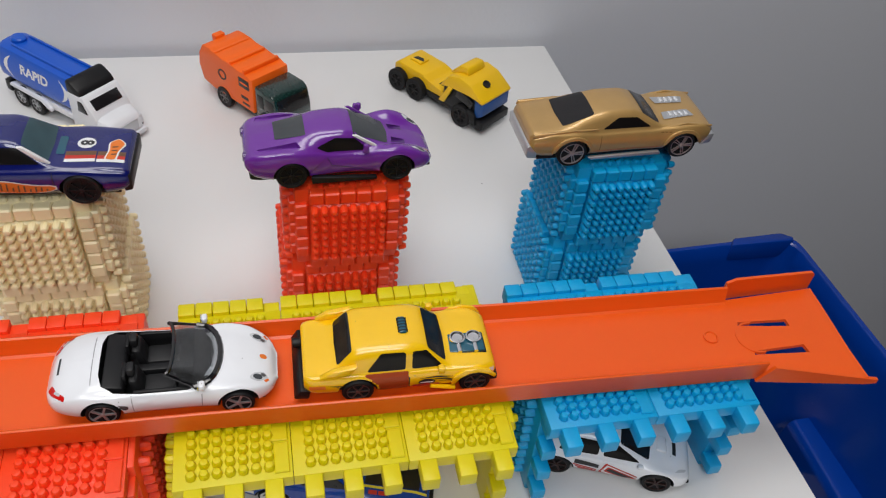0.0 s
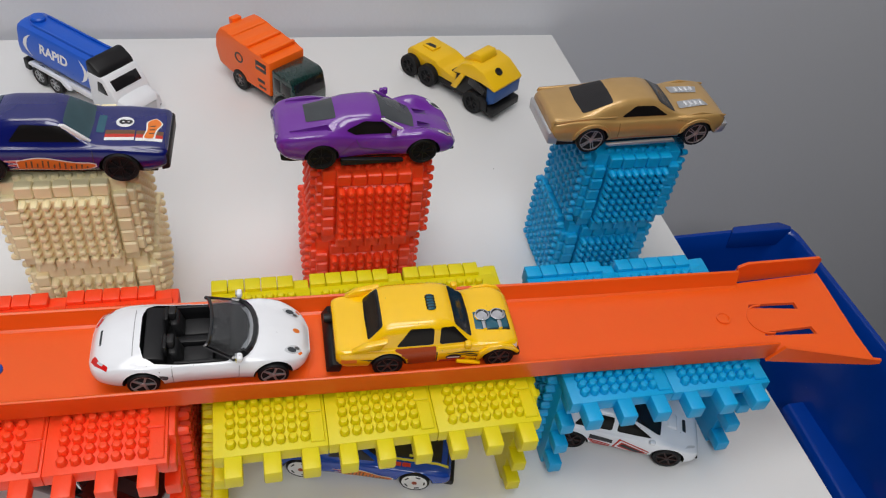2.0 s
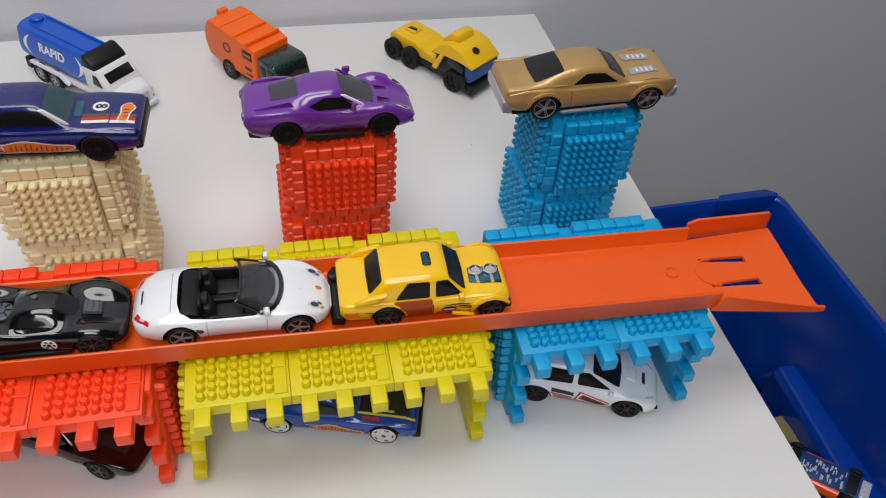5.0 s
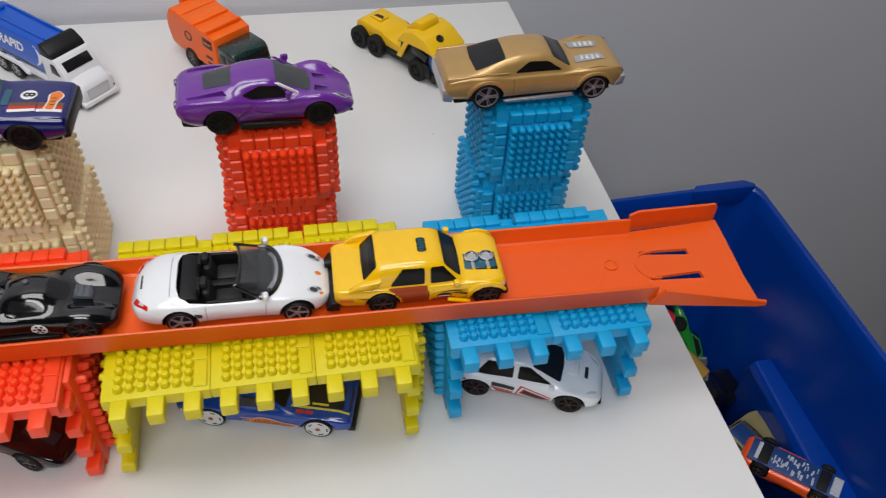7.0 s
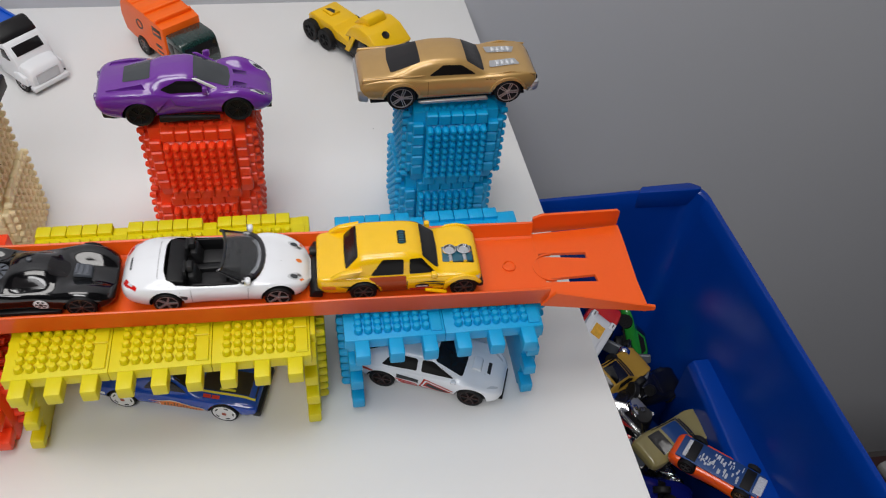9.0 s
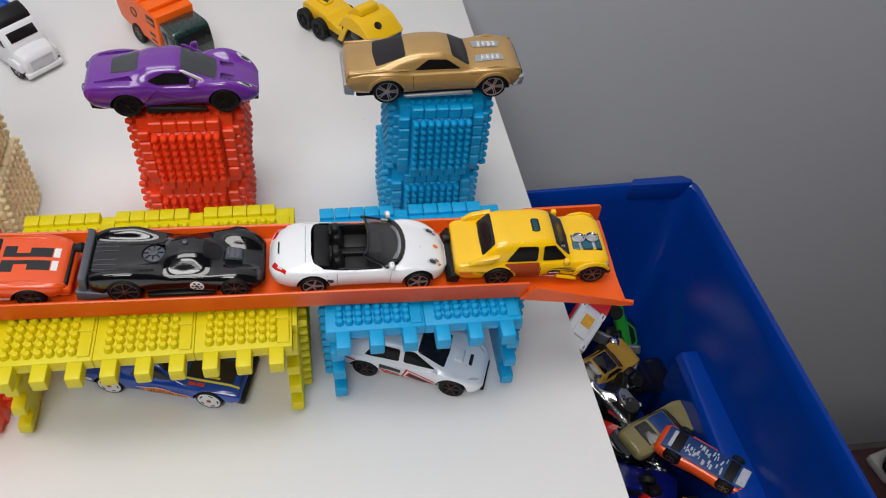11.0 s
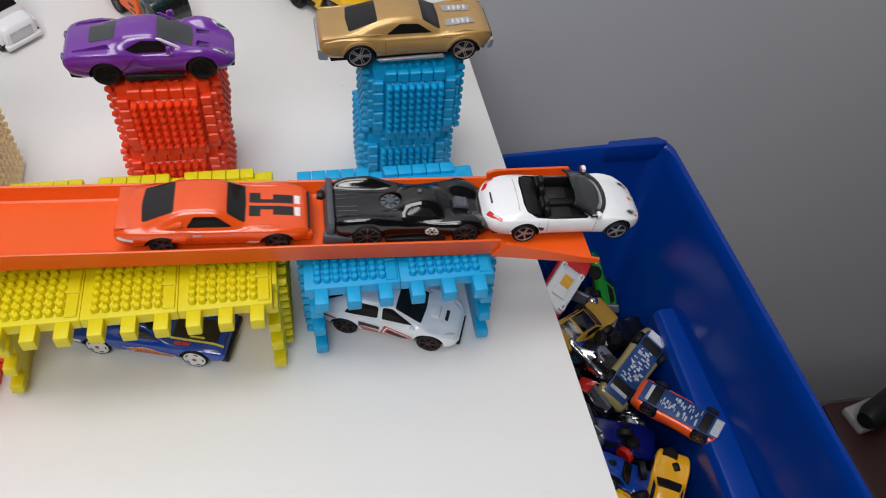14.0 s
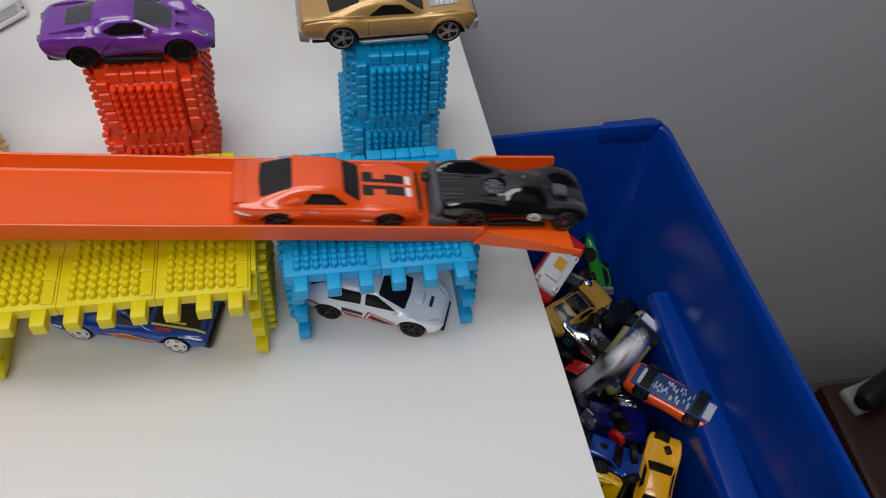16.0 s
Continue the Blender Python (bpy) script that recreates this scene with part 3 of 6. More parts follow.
class Skin:
    """The outer surface of a car, on which prints are laid."""

    def __init__(self, *obs):
        self.trees = []
        for ob in obs:
            bm = bmesh.new()
            bm.from_mesh(ob.data)
            bm.transform(ob.matrix_basis)
            self.trees.append(BVHTree.FromBMesh(bm))
            bm.free()

    def at(self, a, b, side, lift=0.12):
        """side 'r'/'l': a = x, b = z; 't': a = x, b = y; 'f'/'b': a = y, b = z. In millimetres."""
        o, d = {"r": ((a, -60, b), (0, 1, 0)), "l": ((a, 60, b), (0, -1, 0)), "t": ((a, b, 60), (0, 0, -1)), "f": ((90, a, b), (-1, 0, 0)), "b": ((-90, a, b), (1, 0, 0))}[side]
        best = None
        for tr in self.trees:
            h = tr.ray_cast(Vector(o) * MM, Vector(d))
            if h[0] is not None and (best is None or h[3] < best[3]):
                best = h
        if best is None:
            return None
        return best[0] - Vector(d) * lift * MM

    def patch(self, name, quad, side, material, parent, n=8, label="", lift=0.12):
        """A print within a quad of (a, b) corners."""
        bm = bmesh.new()
        (a0, b0), (a1, b1), (a2, b2), (a3, b3) = quad
        g = []
        for i in range(n + 1):
            u = i / n
            row = []
            for j in range(n + 1):
                v = j / n
                a = (a0 * (1 - u) + a1 * u) * (1 - v) + (a3 * (1 - u) + a2 * u) * v
                b = (b0 * (1 - u) + b1 * u) * (1 - v) + (b3 * (1 - u) + b2 * u) * v
                p = self.at(a, b, side, lift)
                row.append(bm.verts.new(p) if p is not None else None)
            g.append(row)
        for i in range(n):
            for j in range(n):
                q = (g[i][j], g[i + 1][j], g[i + 1][j + 1], g[i][j + 1])
                if all(q) and max((q[0].co - q[k].co).length for k in (1, 2, 3)) < 0.012:
                    bm.faces.new(q)
        bmesh.ops.delete(bm, geom=[v for v in bm.verts if not v.link_faces], context="VERTS")
        return part(name, bm, material, parent, label)

    def disc(self, name, a, b, ra, rb, side, material, parent, label="", lift=0.12, n=20):
        bm = bmesh.new()
        c = self.at(a, b, side, lift)
        ring = [self.at(a + ra * math.cos(2 * math.pi * k / n), b + rb * math.sin(2 * math.pi * k / n), side, lift) for k in range(n)]
        mid = [self.at(a + 0.5 * ra * math.cos(2 * math.pi * k / n), b + 0.5 * rb * math.sin(2 * math.pi * k / n), side, lift) for k in range(n)]
        if c is None or any(p is None for p in ring + mid):
            bm.free()
            return None
        cv = bm.verts.new(c)
        rv, mv = [bm.verts.new(p) for p in ring], [bm.verts.new(p) for p in mid]
        for k in range(n):
            j = (k + 1) % n
            bm.faces.new((cv, mv[k], mv[j]))
            bm.faces.new((mv[k], rv[k], rv[j], mv[j]))
        return part(name, bm, material, parent, label)

    def shape(self, name, pts, side, material, parent, label="", lift=0.14, rad=1.0, rings=6):
        """A print or pane with the outline pts (round corners), laid on the surface."""
        P2 = [Vector(p) for p in pts]
        out = []
        for i, b in enumerate(P2):
            a, c = P2[i - 1], P2[(i + 1) % len(P2)]
            p = b + (a - b).normalized() * min(rad, 0.35 * (a - b).length)
            q = b + (c - b).normalized() * min(rad, 0.35 * (c - b).length)
            out += [p.lerp(b, 0.5).lerp(b.lerp(q, 0.5), 0.5) if u == 0.5 else (p if u == 0 else q) for u in (0, 0.5, 1)]
        line = []
        for i, p in enumerate(out):
            q = out[(i + 1) % len(out)]
            k = max(1, int((q - p).length / 1.2))
            line += [p.lerp(q, j / k) for j in range(k)]
        mid = sum(line, Vector((0, 0))) / len(line)
        bm = bmesh.new()
        c0 = self.at(mid.x, mid.y, side, lift)
        loops = []
        for r in range(1, rings + 1):
            row = [mid.lerp(p, r / rings) for p in line]
            row = [self.at(p.x, p.y, side, lift) for p in row]
            loops.append([bm.verts.new(p) if p is not None else None for p in row])
        n = len(line)
        cv = bm.verts.new(c0) if c0 is not None else None
        for i in range(n):
            j = (i + 1) % n
            if cv and loops[0][i] and loops[0][j]:
                bm.faces.new((cv, loops[0][i], loops[0][j]))
            for a, b in zip(loops, loops[1:]):
                q = (a[i], b[i], b[j], a[j])
                if all(q) and max((q[0].co - v.co).length for v in q[1:]) < 0.009:
                    bm.faces.new(q)
        bmesh.ops.delete(bm, geom=[v for v in bm.verts if not v.link_faces], context="VERTS")
        return part(name, bm, material, parent, label)

    def glaze(self, ob, screen, rear, sides, glass, tint=None):
        """Windscreen and rear window as (x at the top, x at the base, half width top, half width base), and side windows."""
        for name, w in (("windscreen", screen), ("rear_window", rear)):
            if w:
                self.shape(name, [(w[0], -w[2]), (w[1], -w[3]), (w[1] + (w[1] - w[0]) * 0.06, 0), (w[1], w[3]), (w[0], w[2])], "t", glass, ob, rad=0.9)
        for pts in sides:
            for s in "rl":
                self.shape("side_window", pts, s, tint or glass, ob, rad=0.8)

    def text(self, words, a, b, size, side, material, parent, turn=0.0, lift=0.2, flip=1):
        cu = bpy.data.curves.new("words", "FONT")
        cu.offset = 0.035 * size
        cu.body, cu.size, cu.align_x, cu.align_y = words, size, "CENTER", "CENTER"
        tmp = new("words", cu)
        bpy.context.view_layer.update()
        dg = bpy.context.evaluated_depsgraph_get()
        me = bpy.data.meshes.new_from_object(tmp.evaluated_get(dg), depsgraph=dg)
        bpy.data.objects.remove(tmp)
        bm = bmesh.new()
        bm.from_mesh(me)
        ct, st = math.cos(radians(turn)), math.sin(radians(turn))
        lost = []
        for v in bm.verts:
            x, y = v.co.x * flip, v.co.y
            p = self.at(a + x * ct - y * st, b + x * st + y * ct, side, lift)
            if p is None:
                lost.append(v)
            else:
                v.co = p
        bmesh.ops.delete(bm, geom=lost, context="VERTS")
        return part("lettering", bm, material, parent, smooth=0)


def resize(ob, sx, sy, sz, wr=1.0):
    """Sets a car to its own length, width and height; its wheels stay round."""
    D = Matrix.Diagonal((sx, sy, sz, 1))
    for c in ob.children:
        if c.name.startswith("wheel"):
            for o in (c, *c.children):
                o.data.transform(Matrix.Diagonal((wr, wr, wr, 1)))
            c.location = (c.location.x * sx, c.location.y * sy, c.location.z * wr)
            continue
        for o in (c, *c.children):
            b = o.matrix_basis.copy()
            o.data.transform(b.inverted() @ D @ b)
    return ob


def smooth_body(body):
    for f in body.data.polygons:
        f.use_smooth = True
    body.data.set_sharp_from_angle(angle=radians(38))


def car(name, label, body_mat, shape, wheel_x, half, r, rim, m, spokes=5, tw=3.2, face=0.68, chassis=M_BLACK, category="toy car", group="", star=0.09, n=46):
    """A die-cast toy car: one lofted shell with wheel arches, a chassis plate and four wheels."""
    ob = thing(name, label, category, m, group)
    body = part("body", loft(shape, n), body_mat, ob, smooth=38)
    arches(body, wheel_x, half, r)
    x0, x1 = shape["W"][0][0], shape["W"][-1][0]
    part("chassis", mm(box(x0 + 4, x1 - 4, -half + 4, half - 4, 1.7, 3.2, 0.4)), chassis, ob)
    wheels(ob, wheel_x, half, r, rim, spokes, tw, face, star)
    return ob, Skin(body), body


# ---- the cars on the track ----
def build_taxi(m):
    sh = dict(W=[(-30, 11.9), (-27, 12.9), (-12, 13.2), (8, 12.9), (17, 13.2), (23, 13.5), (27, 12.7), (29.4, 11.4)],
              ZB=[(-30, 5), (-26, 3), (18, 2.4), (26, 4.5), (29.4, 6)], ZM=[(-30, 9), (0, 8), (29.4, 8.6)],
              ZS=[(-30, 12.0), (-24, 12.6), (0, 11.9), (16, 12.3), (23, 12.6), (29.4, 10.2)],
              ZT=[(-30, 12.8), (-22.6, 13.5), (-20.6, 14.2), (-15.2, 20.8), (-12, 21.7), (0, 22.0), (5, 21.4), (7, 20.4), (14, 13.9), (16, 13.4), (26, 12.8), (29.4, 11.0)],
              WR=[(-30, 10.8), (-21, 10.4), (-14, 9.9), (5, 9.9), (14, 10.8), (29.4, 10.4)], CR=[(-30, 0.5), (-16, 0.9), (6, 0.9), (29.4, 0.5)], END=1.6)
    ob, sk, body = car("taxi", "yellow toy taxi with a brick red door and chromed engine", M_TAXI, sh, (-13.8, 22.7), 13.6, 5.2, M_RIMG, m, 6, face=0.72, star=0.06)
    sk.glaze(ob, (7.5, 13.4, 8.5, 9.7), (-15.4, -19.9, 8.3, 8.9), [[(-11.2, 13.2), (0.7, 13.0), (0.7, 19.8), (-7.0, 19.9)], [(2.7, 13.0), (12.2, 13.2), (7.0, 19.5), (2.7, 19.8)]], M_GLASS, M_GLASSW)
    for s in "rl":
        sk.shape("rear_door", [(-12.6, 5.2), (-9.0, 2.9), (1.6, 2.7), (1.6, 12.4), (-11.6, 12.6)], s, M_RUST, ob, "brick red rear door", 0.2, 0.5)
        sk.patch("door_seam", [(1.7, 3.0), (2.1, 3.0), (2.1, 12.0), (1.7, 12.0)], s, M_PBLK, ob, 4)
        sk.patch("headlight", [(26.4, 9.2), (28.6, 8.8), (28.6, 10.4), (26.4, 11.0)], s, M_LENS, ob, 3)
    part("roof_light", mm(box(-0.8, 1.8, -4.0, 2.6, 21.5, 22.9, 0.7)), M_TEAL, ob, "teal roof light bar")
    for k in range(5):
        part("roof_light_rib", mm(box(-1.0, 2.0, -3.4 + k * 1.2, -3.1 + k * 1.2, 21.7, 23.0)), M_BLACK, ob)
    e = part("engine", mm(box(15.2, 26.6, -6.6, 1.0, 11.6, 13.5, 0.5)), M_TEAL, ob, "teal chromed engine in the bonnet")
    part("engine_frame", mm(box(14.8, 27.0, -7.0, 1.4, 11.6, 13.0, 0.4)), M_BLACK, e)
    for ex in (18.4, 23.6):
        part("intake", mm(lathe([(2.1, 13.0), (2.6, 13.9), (2.5, 14.5), (2.1, 14.6), (1.7, 14.1), (0.1, 14.0)], 20, "z")), M_CHROME, e, m=pose(ex * MM, -1.4 * MM, 0))
        part("header", mm(lathe([(0.7, -2.4), (0.8, 0), (0.7, 2.4)], 10, "y")), M_CHROME, e, m=pose(ex * MM, -4.6 * MM, 13.6 * MM))
    part("rear_bumper", mm(prism([(-33.2, 3.2), (-28.5, 2.6), (-28.0, 6.6), (-31.0, 7.4)], -12.6, 12.6, "y", 0.6)), M_BLACK, ob)
    part("tow_knob", mm(lathe([(1.6, -1.6), (1.9, 0), (1.4, 1.4)], 12, "x")), M_BLACK, ob, m=pose(-31.0 * MM, 6.0 * MM, 8.6 * MM))
    for s in (-1, 1):
        part("tail_fin", mm(prism([(-25.5, 12.8), (-16.5, 13.2), (-14.0, 17.8), (-17.0, 16.8), (-21.5, 16.0)], s * 11.9 - 1.0, s * 11.9 + 1.0, "y", 0.5)), M_TAXI, ob)
        part("wing_mirror", mm(box(10.4, 12.6, s * 13.0 - 1.1, s * 13.0 + 1.1, 12.2, 15.0, 0.6)), M_TAXI, ob)
        part("arch_lip", mm(prism([(16.4, 5.4), (17.4, 8.8), (20.2, 11.0), (23.4, 11.4), (26.4, 10.2), (28.4, 7.4), (29.2, 8.6), (26.8, 11.8), (22.8, 13.0), (18.6, 12.2), (15.6, 9.4), (15.0, 5.4)], s * 13.3 - 0.5, s * 13.3 + 0.5, "y", 0.35)), M_TAXI, ob)
    part("front_bumper", mm(box(27.6, 30.4, -11.8, 11.8, 3.4, 6.0, 0.7)), M_BLACK, ob)
    part("side_pipe", mm(lathe([(0.7, -4), (0.8, 0), (0.8, 4)], 10, "x")), M_TAXI, ob, m=pose(12.5 * MM, -13.2 * MM, 4.2 * MM, 0, 14, 0))
    for k in range(3):
        sk.shape("flame_print", [(4.4 + k * 3.2, 9.2 - 0.9 * k), (11.0 + k * 2.2, 9.9 - 1.0 * k), (16.4, 9.4 - 1.4 * k), (10.0 + k * 2.6, 9.2 - 1.0 * k)], "r", M_PBLK, ob, rad=0.5)
        sk.shape("flame_print", [(-23.0 + k * 2.4, 9.4 - k * 1.0), (-15.4, 7.8 - k * 0.9), (-13.0, 8.4 - k * 0.9), (-19.0 + k * 1.4, 9.2 - k * 0.9)], "r", M_PBLK, ob, rad=0.4)
    sk.patch("badge_print", [(3.0, 4.0), (11.4, 4.2), (11.4, 6.4), (3.0, 6.2)], "r", M_PRED, ob, 5, lift=0.18)
    sk.disc("badge_top", 7.4, 7.3, 2.6, 1.5, "r", M_PBLK, ob, lift=0.16)
    sk.patch("badge_bar", [(5.4, 6.9), (9.4, 6.9), (9.4, 7.6), (5.4, 7.6)], "r", M_PWHITE, ob, 3, lift=0.24)
    sk.patch("badge_print", [(-28.4, 7.8), (-23.6, 7.8), (-23.6, 9.6), (-28.4, 9.6)], "r", M_PORG, ob, 4)
    return ob


def build_convertible(m):
    sh = dict(W=[(-34, 7.4), (-33, 9.6), (-30, 11.9), (-24, 13.4), (-17, 13.9), (-4, 13.2), (8, 13.2), (18, 13.8), (24, 13.5), (29, 11.9), (32.5, 9.2), (34.4, 6.0)],
              ZB=[(-34, 5.4), (-30, 3.2), (-24, 2.2), (28, 2.4), (34.4, 3.4)], ZM=[(-34, 7.8), (-20, 8), (20, 7.6), (34.4, 5.2)],
              ZS=[(-34, 9.2), (-30, 11.2), (-22, 12.8), (-10, 12.3), (6, 11.9), (18, 12.7), (25, 11.3), (31, 8.4), (34.4, 6.4)],
              ZT=[(-34, 10.0), (-31, 12.4), (-25, 14.6), (-18, 15.6), (-8, 15.0), (6, 14.2), (14, 14.2), (20, 13.5), (28, 11.0), (32, 8.8), (34.4, 6.8)],
              WR=[(-34, 5), (-28, 9.6), (-10, 10.8), (12, 10.4), (24, 9.0), (30, 7.0), (34.4, 4.0)], CR=[(-34, 0.8), (-20, 1.5), (12, 1.1), (34.4, 0.6)], FT=0.86, END=3.0)
    ob, sk, body = car("convertible", "white toy convertible with a black open interior", M_WHITE, sh, (-17.6, 22.2), 13.7, 5.3, M_SILVER, m, 5, face=0.8)
    carve(body, [(mm(prism([(-18.0, -6.0), (-17.0, -9.6), (-13.6, -11.6), (-6, -11.9), (8, -11.7), (12.0, -9.2), (14.6, -4.8), (15.4, 0), (14.6, 4.8), (12.0, 9.2), (8, 11.7), (-6, 11.9), (-13.6, 11.6), (-17.0, 9.6), (-18.0, 6.0)], 6.0, 40, "z")), M_BLACK)])
    smooth_body(body)
    part("folded_roof", mm(prism([(-17.4, 11.0), (-10.4, 10.6), (-10.8, 13.4), (-17.0, 14.6)], -10.4, 10.4, "y", 0.9)), M_BLACK, ob, "folded black roof")
    part("console", mm(box(-8, 10, -1.4, 1.4, 5.8, 9.6, 0.6)), M_BLACK, ob)
    for s in (-1, 1):
        side = "r" if s < 0 else "l"
        seat = part("seat", mm(box(-6.0, 4.0, s * 5.6 - 3.6, s * 5.6 + 3.6, 5.8, 9.2, 1.4)), M_SEAT, ob)
        part("backrest", mm(prism([(-7.8, 7.0), (-4.8, 7.0), (-7.0, 14.6), (-9.6, 14.6)], s * 5.6 - 3.5, s * 5.6 + 3.5, "y", 1.0)), M_SEAT, seat)
        part("headrest", mm(box(-9.8, -7.4, s * 5.6 - 1.9, s * 5.6 + 1.9, 14.6, 18.0, 0.8)), M_SEAT, seat)
        part("roll_hoop", mm(box(-11.2, -9.8, s * 5.6 - 2.8, s * 5.6 + 2.8, 12.0, 16.6, 0.6)), M_BLACK, ob)
        part("door_card", mm(box(-8, 9, s * 11.0 - 0.6, s * 11.0 + 0.6, 6.2, 12.6, 0.5)), M_BLACK, ob)
        mir = part("wing_mirror", mm(box(11.2, 13.2, s * 13.0 - 1.4, s * 13.0 + 1.4, 14.0, 16.4, 0.8)), M_WHITE, ob)
        part("mirror_glass", mm(box(11.0, 11.25, s * 13.0 - 1.1, s * 13.0 + 1.1, 14.3, 16.1)), M_CHROME, mir)
        sk.patch("door_seam", [(-8.6, 4.0), (-8.35, 4.0), (-8.35, 12.2), (-8.6, 12.2)], side, M_SEAM, ob, 6)
        sk.patch("door_seam", [(11.2, 4.0), (11.45, 4.0), (12.0, 11.2), (11.75, 11.2)], side, M_SEAM, ob, 6)
        sk.patch("sill_line", [(-8.4, 4.0), (11.4, 4.0), (11.4, 4.25), (-8.4, 4.25)], side, M_SEAM, ob, 6)
        sk.shape("door_handle", [(-7.0, 9.8), (-3.4, 9.8), (-3.4, 11.0), (-7.0, 11.0)], side, M_WHITE, ob, "", 0.5, 0.5)
        sk.shape("air_intake", [(-15.0, 7.6), (-10.0, 7.0), (-9.6, 8.8), (-13.4, 9.8)], side, M_GREYGLASS, ob, "grey side intake")
        sk.shape("tail_light", [(-33.2, s * 6.4), (-31.4, s * 9.4), (-27.6, s * 12.2), (-27.2, s * 11.0), (-30.0, s * 8.6), (-31.6, s * 5.8)], "t", M_REDL, ob, "red tail light", 0.16, 0.6)
        sk.shape("reverse_light", [(-30.8, s * 8.8), (-29.0, s * 10.4), (-28.6, s * 9.8), (-30.4, s * 8.2)], "t", M_LENS, ob, "", 0.26, 0.3)
        sk.shape("headlight", [(25.6, s * 8.6), (28.4, s * 9.6), (31.8, s * 7.4), (30.4, s * 5.6), (27.4, s * 6.4)], "t", M_LENS, ob, "clear headlight", 0.18, 1.2)
        sk.disc("headlight_lens", 28.4, s * 7.8, 1.4, 1.0, "t", M_GREYGLASS, ob, "", 0.28, 12)
        sk.disc("headlight_lens", 30.1, s * 6.8, 0.8, 0.6, "t", M_RIMG, ob, "", 0.28, 10)
        sk.shape("indicator", [(30.2, s * 8.6), (31.4, s * 7.6), (31.9, s * 8.0), (30.8, s * 9.2)], "t", M_AMBER, ob, "amber indicator", 0.24, 0.3)
    for y0 in (-9.0, 0.2):
        sk.patch("deck_seam", [(-20.2, y0), (-20.2, y0 + 8.8), (-19.95, y0 + 8.8), (-19.95, y0)], "t", M_SEAM, ob, 8)
    sk.patch("name_bar", [(-30.6, -3.0), (-29.9, -3.0), (-29.9, 3.0), (-30.6, 3.0)], "t", M_GREYGLASS, ob, 5)
    part("dashboard", mm(prism([(9.0, 8.0), (14.4, 8.0), (14.4, 13.6), (10.4, 13.4), (8.8, 12.0)], -10.4, 10.4, "y", 0.8)), M_BLACK, ob)
    part("steering_wheel", mm(lathe([(2.4, -0.3), (2.9, 0), (2.4, 0.3), (1.9, 0)], 18, "x")), M_BLACK, ob, m=pose(6.6 * MM, 5.6 * MM, 12.4 * MM, 0, -25, 0))
    # windscreen: a black frame round a curved smoky pane
    base = [Vector((17.4 - 7.4 * (k / 6) ** 2, 11.9 * math.sin(k / 6 * 1.5), 13.9 - 0.5 * abs(k) / 6)) for k in range(-6, 7)]
    top = [Vector((3.8 - 2.0 * (k / 6) ** 2, 9.8 * math.sin(k / 6 * 1.5), 18.6 - 0.7 * abs(k) / 6)) for k in range(-6, 7)]
    bm = bmesh.new()
    rows = [[bm.verts.new(p + Vector((0, 0, o))) for p in line] for o, line in ((0, base), (0, top), (-0.4, top), (-0.4, base))]
    for a in range(4):
        for k in range(12):
            bm.faces.new((rows[a][k], rows[a][k + 1], rows[(a + 1) % 4][k + 1], rows[(a + 1) % 4][k]))
    for e in (0, 12):
        bm.faces.new([rows[a][e] for a in range(4)])
    part("windscreen", mm(bm), M_CLEAR, ob, "smoky transparent windscreen")
    for line, rad in ((top, 0.6), ([base[0], top[0]], 0.6), ([base[-1], top[-1]], 0.6), (base, 0.95)):
        bm = bmesh.new()
        for p, q in zip(line, line[1:]):
            d = q - p
            g = bmesh.ops.create_cone(bm, cap_ends=True, segments=8, radius1=rad, radius2=rad, depth=d.length + 0.5)
            bmesh.ops.transform(bm, verts=g["verts"], matrix=Matrix.Translation((p + q) / 2) @ d.to_track_quat("Z", "Y").to_matrix().to_4x4())
        part("windscreen_frame", mm(bm), M_TBLK, ob)
    part("rear_mirror", mm(box(4.4, 5.4, -1.8, 1.8, 16.2, 17.4, 0.4)), M_BLACK, ob)
    sk.disc("bonnet_badge", 30.2, 0, 1.1, 0.9, "t", M_PORG, ob)
    return ob


